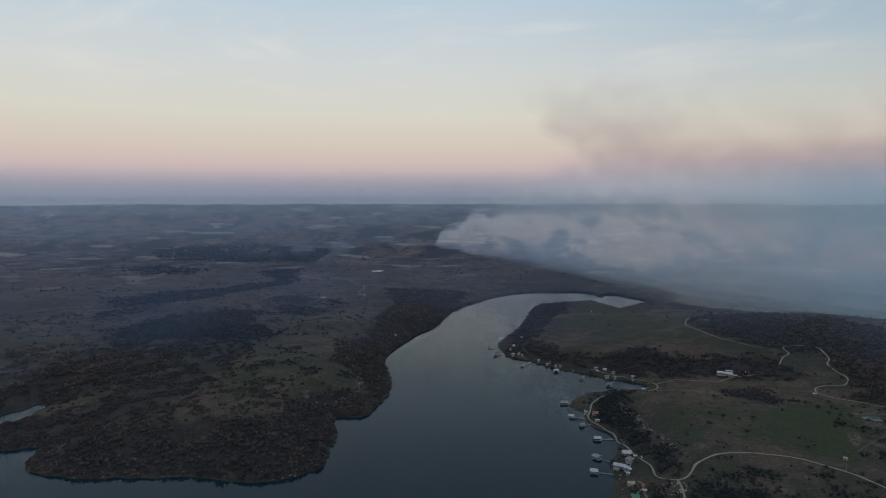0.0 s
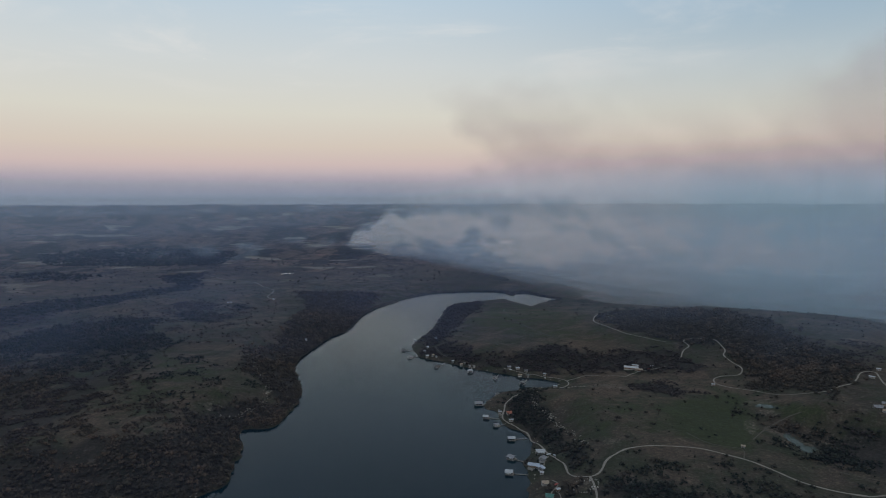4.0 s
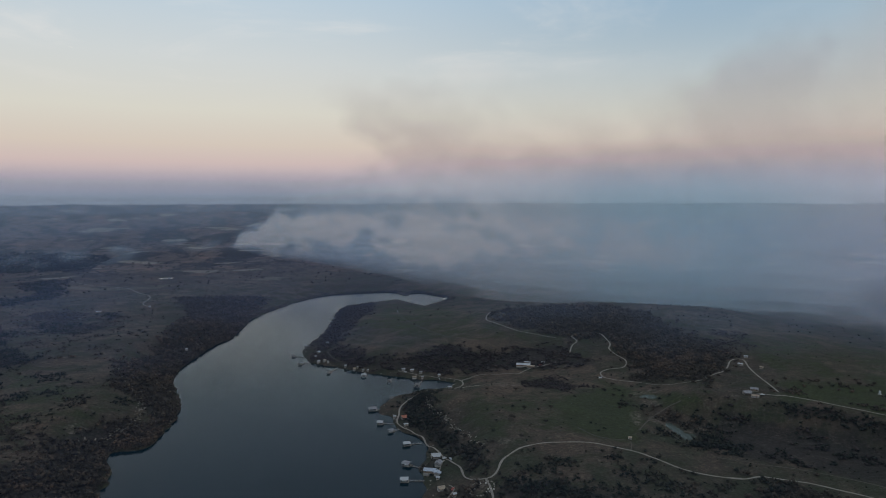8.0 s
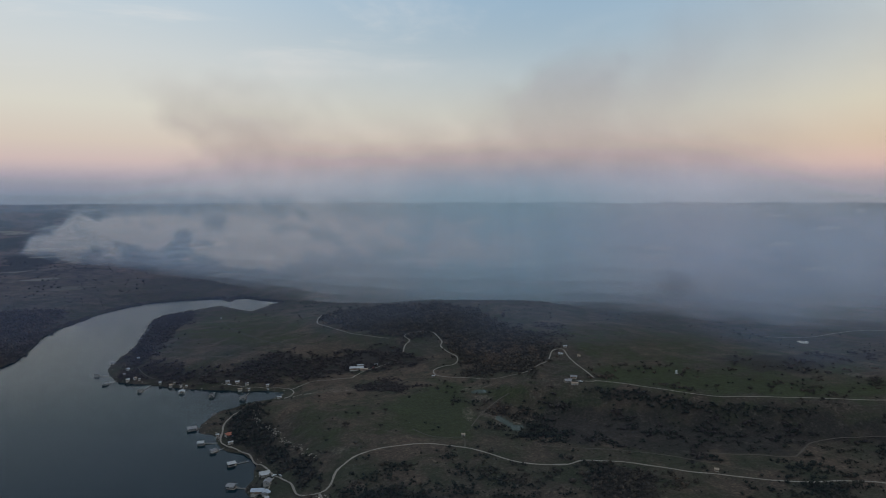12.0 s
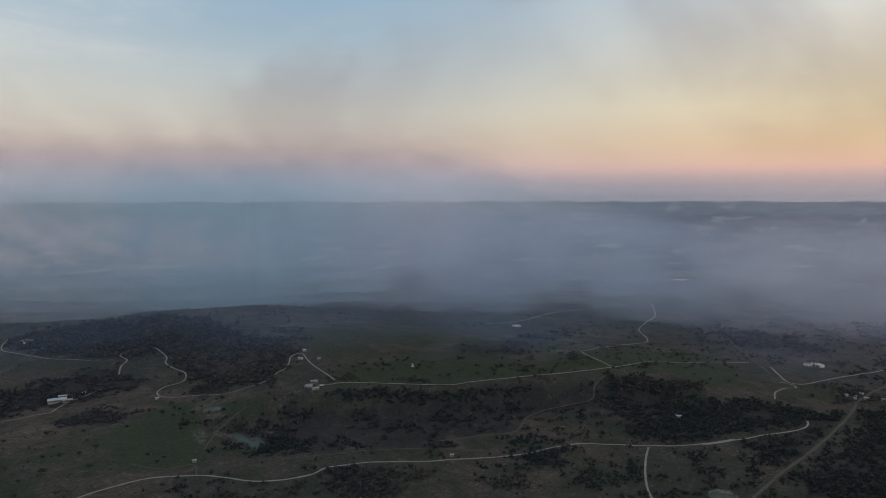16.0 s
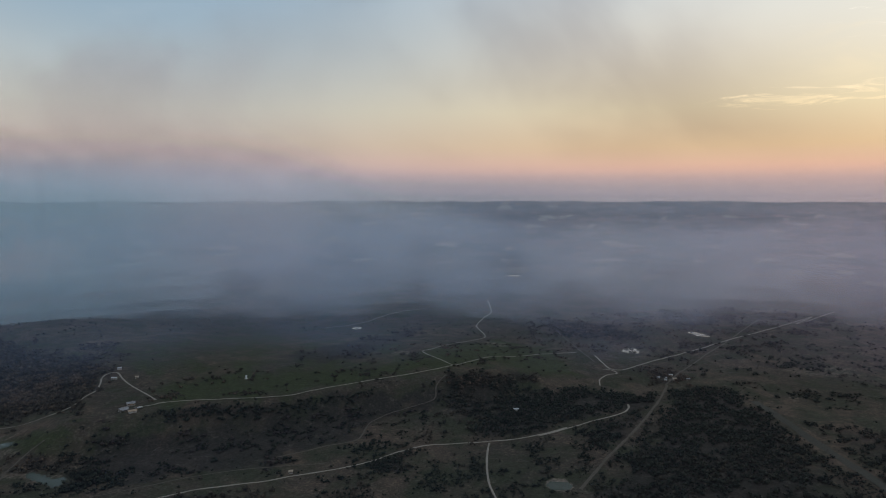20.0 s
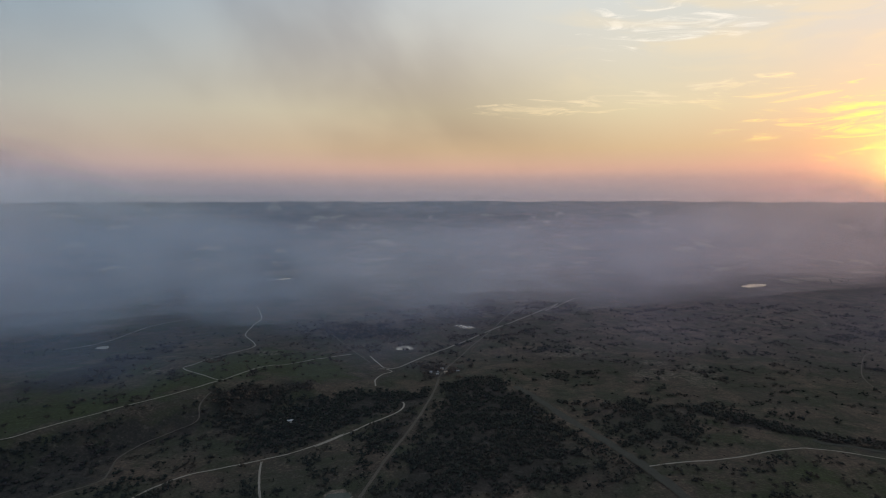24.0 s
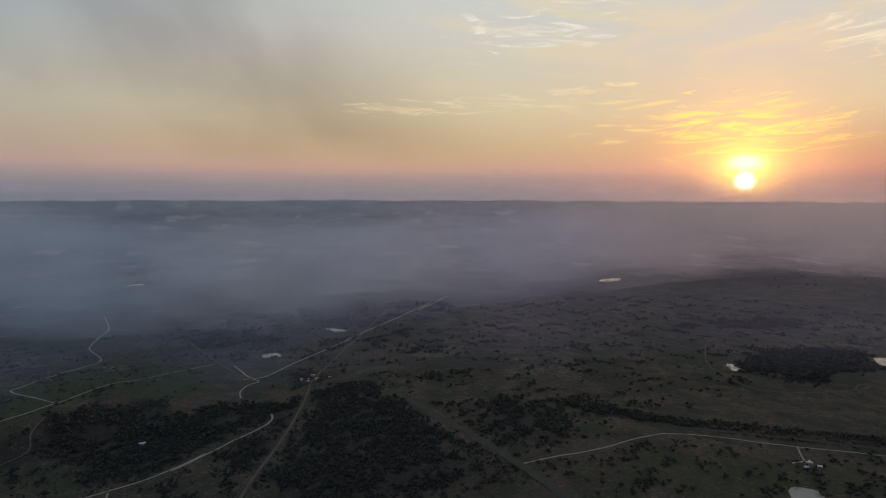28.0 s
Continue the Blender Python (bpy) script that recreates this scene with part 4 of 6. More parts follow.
def canopy(xy):
    """How wooded a place is, 0 to 1: closed woods and scattered scrub."""
    ragged = xy + np.stack([swell(xy, 60, 8, 5), swell(xy, 52, 8, 15)], 1) * 15 + np.stack([swell(xy, 21, 8, 2), swell(xy, 19, 8, 25)], 1) * 6
    out = np.zeros(len(xy))
    for close, ring in WOODS.values():
        if close < 0.5:
            continue
        ring = np.array(ring, float)
        near = np.hypot(*(ragged - ring.mean(0)).T) < np.hypot(*(ring - ring.mean(0)).T).max() + 40
        if near.any():
            out[near] = np.maximum(out[near], close * np.clip(ring_weight(ragged[near], ring, 30) * 2 - 0.5, 0, 1))
    return out


def build_ground():
    a, b = len(TURNS), len(REACH)
    i, j = np.meshgrid(np.arange(a), np.arange(b - 1), indexing="ij")
    k = (i + 1) % a
    faces = np.stack([i * b + j, i * b + j + 1, k * b + j + 1, k * b + j], -1).reshape(-1, 4)
    me = mesh_from("ground", np.column_stack([FLAT, HEIGHT.ravel()]), faces, GROUND, True)
    grass = np.zeros(len(FLAT))
    lush = {"hay_field": 1.6, "table_field": 0.75, "east_field": 1.1, "pump_field": 0.5, "bay_field": 0.8, "point_field": 0.42, "table_back": 0.45, "west_field": 0.4, "west_meadow": 0.35}
    for field, ring in PASTURES.items():
        ring = np.array(ring, float)
        near = np.hypot(*(FLAT - ring.mean(0)).T) < np.hypot(*(ring - ring.mean(0)).T).max() + 60
        grass[near] = np.maximum(grass[near], ring_weight(FLAT[near], ring, 35) * lush.get(field, 0.5))
    wood = canopy(FLAT)
    d = lake_distance(FLAT)
    bare = np.where(d > -1, step(d, 4, 0.5), 0) * 0.42
    for pond_name, (px, py, pa, pb, _) in PONDS.items():
        bare = np.maximum(bare, (0.85 if pond_name == "green_pond" else 0.5) * step(np.hypot(*(FLAT - (px, py)).T), max(pa, pb) * 1.4, max(pa, pb) * 1.0))
    for px, py, pa, pb in BARE:
        turn = math.atan2(px - MID[0], py - MID[1])
        q = FLAT - (px, py)
        u, v = q @ np.array((math.cos(turn), -math.sin(turn))), q @ np.array((math.sin(turn), math.cos(turn)))
        bare = np.maximum(bare, 0.58 * step(np.hypot(u / pa, v / pb), 1.25, 0.55))
    layer = me.attributes.new("cover", "FLOAT_VECTOR", "POINT")
    layer.data.foreach_set("vector", np.column_stack([grass, wood, bare]).astype(np.float32).ravel())
    tagged(new("ground", me), "rolling brown scrub range with dull green pastures", "ground", kind="structure")


build_ground()


def disc_mesh(name, ring, z, mat):
    me = bpy.data.meshes.new(name)
    me.from_pydata([(x, y, z) for x, y in ring], [], [tuple(range(len(ring)))])
    me.materials.append(mat)
    return me


# the reservoir's surface passes under its banks
lake_bm = bmesh.new()
LAKE_BOX = (-1300, 200, 800, 2150)
for gx in range(10):
    for gy in range(10):
        x0, x1 = (LAKE_BOX[0] + (LAKE_BOX[2] - LAKE_BOX[0]) * (gx + q) / 10 for q in (0, 1))
        y0, y1 = (LAKE_BOX[1] + (LAKE_BOX[3] - LAKE_BOX[1]) * (gy + q) / 10 for q in (0, 1))
        lake_bm.faces.new([lake_bm.verts.new(p) for p in ((x0, y0, 0), (x1, y0, 0), (x1, y1, 0), (x0, y1, 0))])
bmesh.ops.remove_doubles(lake_bm, verts=lake_bm.verts, dist=0.1)
lake_me = bpy.data.meshes.new("water")
lake_bm.to_mesh(lake_me)
lake_bm.free()
lake_me.materials.append(WATER)
tagged(new("water", lake_me), "calm dark blue-green reservoir mirroring the dusk sky", "lake", kind="structure")

for pond_name, (px, py, pa, pb, _) in PONDS.items():
    turn = math.atan2(px - MID[0], py - MID[1])
    ring = []
    for k in range(40):
        w = k * math.pi / 20
        q = 1.08 + 0.09 * math.sin(3 * w + px) + 0.06 * math.sin(5 * w + py)
        u, v = pa * q * math.cos(w), pb * q * math.sin(w)
        ring.append((px + u * math.cos(turn) + v * math.sin(turn), py - u * math.sin(turn) + v * math.cos(turn)))
    if pond_name in POOLS:
        pool = rounded(POOLS[pond_name], True, 5)
        pull = np.roll(pool, -1, 0) - np.roll(pool, 1, 0)
        pull = np.column_stack([pull[:, 1], -pull[:, 0]]) / np.maximum(np.hypot(*pull.T), 1e-6)[:, None]
        twice = np.sum(pool[:, 0] * np.roll(pool[:, 1], -1) - np.roll(pool[:, 0], -1) * pool[:, 1])
        ring = [tuple(p) for p in pool + pull * (1.2 if twice > 0 else -1.2)]
        if twice < 0:
            ring.reverse()
    milky = pond_name in ("stock_tank", "green_pond", "gravel_pit")
    tagged(new("pond", disc_mesh("pond", ring, POND_LEVEL[pond_name] - 0.05, MILKY if milky else POND)),
           "milky green stock pond with pale banks" if milky else "still pond shining with sky light", "pond", kind="structure")


def drape(name, points, width, mat, lift=0.35, sides=None):
    """A strip laid over the ground along a bending line."""
    line = rounded(points, False, 8)
    keep = [0]
    for k in range(1, len(line)):
        if np.hypot(*(line[k] - line[keep[-1]])) > 3:
            keep.append(k)
    line = line[keep]
    way = np.gradient(line, axis=0)
    way /= np.maximum(np.hypot(way[:, 0], way[:, 1]), 1e-6)[:, None]
    out = np.column_stack([-way[:, 1], way[:, 0]])
    wob = 1 + 0.12 * np.sin(np.arange(len(line)) * 0.9 + width) + 0.08 * np.sin(np.arange(len(line)) * 2.3)
    cols = []
    for s in (-0.5, -0.25, 0.25, 0.5):
        p = line + out * (s * width * wob)[:, None]
        cols.append(np.column_stack([p, ground_z(p)]))
    z = np.max([c[:, 2] for c in cols], 0) + lift
    for c, s in zip(cols, (-0.5, -0.25, 0.25, 0.5)):
        c[:, 2] = z - (0.12 if abs(s) > 0.4 else 0)
    verts = np.stack(cols, 1).reshape(-1, 3)
    i, j = np.meshgrid(np.arange(len(line) - 1), np.arange(3), indexing="ij")
    q = i * 4 + j
    faces = np.stack([q, q + 1, q + 5, q + 4], -1).reshape(-1, 4)[:, ::-1]
    return mesh_from(name, verts, faces, mat, True)


DIRT = {"yard_cut", "county_cut", "range_track", "vale_track", "far_trace", "seismic_track", "scrub_track", "tank_track", "cattle_track", "meadow_track", "east_track", "east_loop", "creek_bed", "far_lane", "mott_lane", "plain_lane", "barn_lane", "cape_lane"}
for road_name, (width, points) in ROADS.items():
    mat = SWARD if road_name in ("pipeline_strip", "grass_track", "meadow_track") else TRACK if road_name in DIRT else GRAVEL
    label = ("wide mown pipeline strip through the scrub" if mat is SWARD else "brown dirt track worn through the range" if mat is TRACK
             else "pale caliche gravel road winding over the range")
    tagged(new("road", drape("road", points, width * (1.0 if mat is SWARD else 0.5 if road_name == "fence_road" else 0.52), mat)), label, "road", kind="structure")

# where the smoke begins
SMOKE_EDGE = [(-60, 2300), (-16, 2400), (-4, 3200), (0, 3400), (10, 2480), (18, 1980), (23, 1730), (30, 1540), (38, 1480), (48, 1490), (60, 1500),
              (75, 1450), (88, 1440), (104, 1560), (118, 1950), (130, 2500), (160, 2700)]  # heading, metres from the flight to the smoke's near edge


def smoke_edge(heading):
    return np.interp(heading, *zip(*SMOKE_EDGE))


# ---- woods and scrub ----
def crown_template(seed, loose=22, squat=0.85):
    """An uneven crown of leaf tufts over a lumpy core, one metre in radius."""
    rng = np.random.default_rng(seed)
    verts, faces = [], []
    core = [(0, 0, 0.15)] + [(math.cos(k * 1.047 + rng.uniform(-.3, .3)) * rng.uniform(.55, .9), math.sin(k * 1.047 + rng.uniform(-.3, .3)) * rng.uniform(.55, .9),
                              rng.uniform(.45, .85)) for k in range(6)] + [(rng.uniform(-.25, .25), rng.uniform(-.25, .25), rng.uniform(1.25, 1.6) * squat)]
    verts += core
    for k in range(6):
        faces += [(0, 1 + (k + 1) % 6, 1 + k), (7, 1 + k, 1 + (k + 1) % 6)]
    for _ in range(loose):
        a, h = rng.uniform(0, 6.283), rng.uniform(-0.3, 1)
        r = math.sqrt(max(0.05, 1 - h * h)) * rng.uniform(0.75, 1.05)
        c = np.array((math.cos(a) * r, math.sin(a) * r, (0.65 + 0.75 * h) * squat))
        b = len(verts)
        for _ in range(3):
            verts.append(tuple(c + rng.normal(0, 0.23, 3)))
        faces.append((b, b + 1, b + 2))
    return np.array(verts, np.float32), np.array(faces, np.int32)


CROWNS = [crown_template(s, 13, q) for s, q in ((1, 0.9), (2, 0.75), (3, 1.1), (4, 0.85), (5, 1.0), (6, 0.7))]


def scatter(name, xy, size, mat, label, category="trees", seed=0, high=1.0):
    """Many small crowns standing on the ground, as one mass."""
    if not len(xy):
        return
    rng = np.random.default_rng(seed)
    z = ground_z(xy)
    kind = rng.integers(0, len(CROWNS), len(xy))
    all_v, all_f, base = [], [], 0
    for k, (tv, tf) in enumerate(CROWNS):
        pick = np.nonzero(kind == k)[0]
        if not len(pick):
            continue
        a = rng.uniform(0, 6.283, len(pick))
        s = size[pick]
        c, n = np.cos(a), np.sin(a)
        stretch = rng.uniform(0.8, 1.25, (len(pick), 1))
        v = np.empty((len(pick), len(tv), 3), np.float32)
        v[:, :, 0] = (tv[None, :, 0] * c[:, None] - tv[None, :, 1] * n[:, None] * stretch) * s[:, None] + xy[pick, 0][:, None]
        v[:, :, 1] = (tv[None, :, 0] * n[:, None] + tv[None, :, 1] * c[:, None] * stretch) * s[:, None] + xy[pick, 1][:, None]
        v[:, :, 2] = tv[None, :, 2] * (s * high * rng.uniform(0.9, 1.35, len(pick)))[:, None] + z[pick][:, None] - 0.15
        f = tf[None] + (base + np.arange(len(pick)) * len(tv))[:, None, None]
        base += len(pick) * len(tv)
        all_v.append(v.reshape(-1, 3))
        all_f.append(f.reshape(-1, 3))
    me = mesh_from(name, np.concatenate(all_v), np.concatenate(all_f), mat)
    tagged(new(name, me), label, category, kind="stuff")


def clear_of_roads(xy):
    ok = np.ones(len(xy), bool)
    for width, points in ROADS.values():
        line = rounded(points, False, 3)
        lo, hi = line.min(0) - 15, line.max(0) + 15
        near = np.nonzero(((xy > lo) & (xy < hi)).all(1))[0]
        if len(near):
            ok[near[line_distance(xy[near], line) < width * 0.5 + 1.8]] = False
    for pond_name, (px, py, pa, pb, _) in PONDS.items():
        if pond_name in POOLS:
            pool = np.array(POOLS[pond_name], float)
            ok &= ~inside(xy, pool) & (line_distance(xy, pool, True) > 3)
        else:
            ok &= np.hypot(*(xy - (px, py)).T) > max(pa, pb) * 1.25
    return ok


def build_woods():
    rng = np.random.default_rng(11)
    # closed woods
    for name, (close, ring) in WOODS.items():
        ring = np.array(ring, float)
        far = np.hypot(*(ring.mean(0) - MID))
        gap = 4.1 if far < 1050 else 5.2 if far < 1450 else 6.2 if far < 1900 else 8.0 if far < 2500 else 13.0
        brushy = name in ("bay_band", "thicket", "vale", "cape", "cape_shore", "brown_flat", "hill_skirt", "west_ravine")
        belt = name in ("scarp", "scarp_end", "hedge_a", "hedge_b")
        lo, hi = ring.min(0) - 25, ring.max(0) + 25
        xs, ys = np.arange(lo[0], hi[0], gap), np.arange(lo[1], hi[1], gap)
        xy = np.stack(np.meshgrid(xs, ys), -1).reshape(-1, 2)
        xy = xy + rng.uniform(-0.48, 0.48, xy.shape) * gap
        ragged = xy + (np.stack([swell(xy, 60, 8, 5), swell(xy, 52, 8, 15)], 1) * 15 + np.stack([swell(xy, 21, 8, 2), swell(xy, 19, 8, 25)], 1) * 6) * (0.25 if belt else 1.0)
        edge = np.clip(ring_weight(ragged, ring, 9 if belt else 30) * 2 - 0.5, 0, 1)
        clump = 0.8 * swell(xy, 105, 8, 13) + 0.9 * swell(xy, 43, 8, 17) + 0.7 * swell(xy, 19, 8, 30)
        some = 0.1 if name in ("vale", "brown_flat") else close
        need = 0.75 - 1.5 * some
        share = (step(clump, need - 0.35, need + 0.35) * (1.0 if some < 0.5 else 1.15)) * edge
        xy = xy[rng.uniform(0, 1, len(xy)) < share]
        xy = xy[clear_of_roads(xy)]
        xy = xy[lake_distance(xy) > 1.2]
        mat = BRUSH if brushy else OAK if name in ("west_bank", "peninsula_low", "peninsula_scrub") else CEDAR if rng.uniform() < 0.75 else OAK
        label = "loose juniper scrub over dry grass" if close < 0.5 else "bare brown-purple oak brush on the slope" if brushy else "dark cedar and oak woods on the range"
        scatter("woods" if close > 0.5 else "scrub", xy, rng.uniform(0.35, 1.0, len(xy)) ** 1.5 * gap * (0.92 if close > 0.5 else 0.75), mat, label,
                "woods" if close > 0.5 else "scrub", len(name), 0.6 if brushy or far > 1450 else 0.85)
    # trees that crowd the western bank down to the water
    bank = rounded(WEST_BANK, False, 6)
    xy = bank[rng.integers(0, len(bank), 9000)] + rng.normal(0, 9, (9000, 2))
    d = lake_distance(xy)
    xy = xy[(d > 0.8) & (d < 15)]
    scatter("woods", xy, rng.uniform(0.9, 2.3, len(xy)), OAK, "brown oak scrub crowding the lake bank", "woods", 77)
    # scattered scrub over the open range
    for reach, count, size in (((430, 1250), 16000, 0.95), ((1250, 2100), 16000, 1.9), ((2100, 3300), 9000, 3.6)):
        r = np.sqrt(rng.uniform(reach[0] ** 2, reach[1] ** 2, count))
        a = np.radians(rng.uniform(-40, 146, count))
        xy = MID + np.column_stack([np.sin(a), np.cos(a)]) * r[:, None]
        patch = 0.8 * swell(xy, 260, 8, 7) + 0.8 * swell(xy, 60, 8, 19) + 0.5 * swell(xy, 23, 8, 1) - 0.15
        grass = np.zeros(len(xy))
        for ring in PASTURES.values():
            grass = np.maximum(grass, inside(xy, np.array(ring, float)))
        patch = patch - 0.55 * step(np.degrees(a), 80, 96)
        xy = xy[(rng.uniform(-1.1, 1.1, len(xy)) < patch - 0.9 * grass) & (lake_distance(xy) > 5)]
        turn = np.degrees(np.arctan2(*(xy - MID).T))
        xy = xy[(np.hypot(*(xy - MID).T) < np.where((turn > 8) & (turn < 122), smoke_edge(turn), 9999)) & clear_of_roads(xy)]
        scatter("scrub", xy, rng.uniform(0.5, 1.3, len(xy)) * size, CEDAR, "scattered dark juniper scrub on dry grass", "scrub", count)


build_woods()

# ---- wildfire smoke and haze: thin curved veils of lit, see-through smoke ----
def by_heading(n, head, stops):
    """A value that changes with the heading, -60 to 160 degrees."""
    value = stops[0][1]
    for (a, v), (b, w) in zip(stops, stops[1:]):
        if v != w:
            value = n.math("ADD", value, n.span(head, a, b, 0.0, w - v))
    return value


def smoke_look(n, thick, tone):
    """Fine particles that scatter the light of the whole sky: half of it back, half of it on."""
    lit, thru, mixed = n.add("ShaderNodeBsdfDiffuse"), n.add("ShaderNodeBsdfTranslucent"), n.add("ShaderNodeAddShader")
    up = n.vec("NORMALIZE", n.vec("ADD", n.add("ShaderNodeNewGeometry").outputs["Normal"], (0.0, 0.0, 3.5)))
    for node in (lit, thru):
        n.put(node.inputs[0], tone)
    n.link(up, lit.inputs["Normal"])
    n.link(n.vec("NORMALIZE", n.vec("SUBTRACT", n.add("ShaderNodeNewGeometry").outputs["Normal"], (0.0, 0.0, 3.5))), thru.inputs["Normal"])
    n.link(lit.outputs[0], mixed.inputs[0])
    n.link(thru.outputs[0], mixed.inputs[1])
    clear, out = n.add("ShaderNodeBsdfTransparent"), n.add("ShaderNodeMixShader")
    n.put(out.inputs[0], thick)
    n.link(clear.outputs[0], out.inputs[1])
    n.link(mixed.outputs[0], out.inputs[2])
    n.link(out.outputs[0], n.add("ShaderNodeOutputMaterial").inputs[0])


def smoke_place(n):
    """Heading in degrees, slope over the level of the flight, height, distance."""
    x, y, z = n.split(n.vec("SUBTRACT", place(n), (MID[0], MID[1], 0.0)))
    far = n.vec("LENGTH", n.join(x, y, 0.0))
    return n.math("DEGREES", n.math("ARCTAN2", x, y)), n.math("DIVIDE", n.math("SUBTRACT", z, 300.0), far), z, far


def veil_mesh(share, extra, low, high, start=-54, stop=158):
    turns = np.arange(start, stop + 0.1, 2.0)
    far = smoke_edge(turns) + (4700 - smoke_edge(turns)) * share + extra
    verts, rows = [], 9
    for a, r in zip(np.radians(turns), far):
        for h in np.linspace(low, high, rows):
            verts.append((MID[0] + r * math.sin(a), MID[1] + r * math.cos(a), 300 + r * h))
    i, j = np.meshgrid(np.arange(len(turns) - 1), np.arange(rows - 1), indexing="ij")
    q = i * rows + j
    return verts, np.stack([q, q + 1, q + rows + 1, q + rows], -1).reshape(-1, 4)


def drawn(n, head, high, across, along, lean, shift, detail=6, rough=0.58, warp=0.6):
    """Noise drawn out along the wind: turns per degree, turns per unit of slope, lean of the streaks."""
    u = n.math("MULTIPLY", n.math("MULTIPLY_ADD", high, lean, head), across)
    return n.noise(n.vec("ADD", n.join(u, n.math("MULTIPLY", high, along), 0.0), shift), 1.0, detail, rough, warp)


def veiling(n, thick, tone):
    """How much one sheet hides: the thicker the smoke, the less is added; darker smoke hides more."""
    r, g, b = n.split(tone)
    top = n.math("DIVIDE", 0.86, n.math("MULTIPLY_ADD", n.math("ADD", r, n.math("ADD", g, b)), 2.0, 1.0))
    return n.math("MULTIPLY", n.math("SUBTRACT", 1.0, n.math("EXPONENT", n.math("MULTIPLY", n.math("DIVIDE", thick, top), -1.0))), top)


def fresh_plume(n):
    """Thickness of the blue body and of the white billows that roll from the fire's head."""
    x, y, z = n.split(n.vec("SUBTRACT", place(n), (9.0, 28.0, 300.0)))
    head, high = n.math("DEGREES", n.math("ARCTAN2", x, y)), n.math("DIVIDE", z, n.vec("LENGTH", n.join(x, y, 0.0)))
    found = []
    for white in (False, True):
        seed = (5.2, 1.4, 0.3) if white else (2.7, 6.1, 1.3)
        puff = drawn(n, head, high, 0.20, 15.0, 25.0, seed, 4, 0.52, 0.6)
        fine = drawn(n, head, high, 0.62, 36.0, 20.0, seed, 4, 0.55, 0.5)
        lump = n.math("SUBTRACT", n.math("ADD", n.math("MULTIPLY", puff, 0.6), n.math("MULTIPLY", fine, 0.4)), 0.5)
        # upper bound climbs steeply from the fire's head, then runs level; lower bound falls towards the flight
        crest = by_heading(n, head, [(-60, -0.075), (0.2, -0.072), (2.2, -0.05), (5.5, -0.016), (12, 0.004), (26, 0.01), (160, 0.01)])
        base = by_heading(n, head, [(-60, -0.078), (-4, -0.078), (1, -0.082), (9, -0.118), (18, -0.146), (34, -0.17), (160, -0.17)])
        if white:
            crest = n.math("SUBTRACT", crest, by_heading(n, head, [(-60, 0.0), (4, 0.004), (12, 0.024), (30, 0.034), (160, 0.034)]))
            base = n.math("ADD", base, by_heading(n, head, [(-60, 0.002), (2, 0.004), (12, 0.034), (30, 0.06), (160, 0.06)]))
        above = n.span(n.math("SUBTRACT", n.math("MULTIPLY_ADD", lump, 0.12, high), crest), 0.004 if white else 0.014, -0.012 if white else -0.022)
        under = n.span(n.math("SUBTRACT", n.math("MULTIPLY_ADD", lump, 0.10, high), base), -0.004, 0.02 if white else 0.03)
        if white:
            along = by_heading(n, head, [(-60, 0.0), (-0.2, 0.0), (0.8, 1.0), (8, 0.85), (18, 0.6), (34, 0.25), (50, 0.0), (160, 0.0)])
            streak = n.span(n.math("ADD", lump, by_heading(n, head, [(-60, 0.09), (1, 0.09), (6, 0.03), (14, 0.01), (160, 0.01)])), -0.09, 0.10, 0.08, 1.4)
        else:
            along = by_heading(n, head, [(-60, 0.0), (-4.5, 0.0), (-1, 0.55), (3, 0.8), (14, 0.65), (32, 0.25), (48, 0.0), (160, 0.0)])
            streak = n.span(lump, -0.12, 0.12, 0.25, 1.0)
        found.append(n.math("MULTIPLY", n.math("MULTIPLY", above, under), n.math("MULTIPLY", along, streak)))
    # thin threads of smoke blown ahead along the ground
    threads = drawn(n, head, high, 0.5, 60.0, -60.0, (8.0, 3.0, 1.0), 4, 0.5, 0.4)
    trail = n.math("MULTIPLY", by_heading(n, head, [(-60, 0.0), (-19, 0.0), (-12, 0.6), (-7, 0.9), (-3, 1.0), (1, 0.7), (4, 0.0), (160, 0.0)]),
                   n.math("MULTIPLY", n.span(high, -0.052, -0.068), n.math("MULTIPLY", n.span(high, -0.098, -0.076), n.span(threads, 0.46, 0.70))))
    return n.math("MULTIPLY_ADD", trail, 0.22, found[0]), found[1]


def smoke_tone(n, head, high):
    """Smoke colour with its lighting put in: blue-white by the fire, teal in the shade of the hill, mauve and warm grey
    towards the sun.
    """
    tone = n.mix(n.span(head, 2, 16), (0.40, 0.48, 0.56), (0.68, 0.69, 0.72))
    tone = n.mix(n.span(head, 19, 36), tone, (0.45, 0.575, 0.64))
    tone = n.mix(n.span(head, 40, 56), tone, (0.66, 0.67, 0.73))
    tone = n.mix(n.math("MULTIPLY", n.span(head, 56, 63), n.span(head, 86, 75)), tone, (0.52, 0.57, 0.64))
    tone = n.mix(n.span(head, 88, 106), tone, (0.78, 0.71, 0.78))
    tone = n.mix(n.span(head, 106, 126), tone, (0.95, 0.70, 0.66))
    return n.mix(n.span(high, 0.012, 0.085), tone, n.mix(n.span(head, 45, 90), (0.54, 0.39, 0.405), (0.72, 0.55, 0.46)))


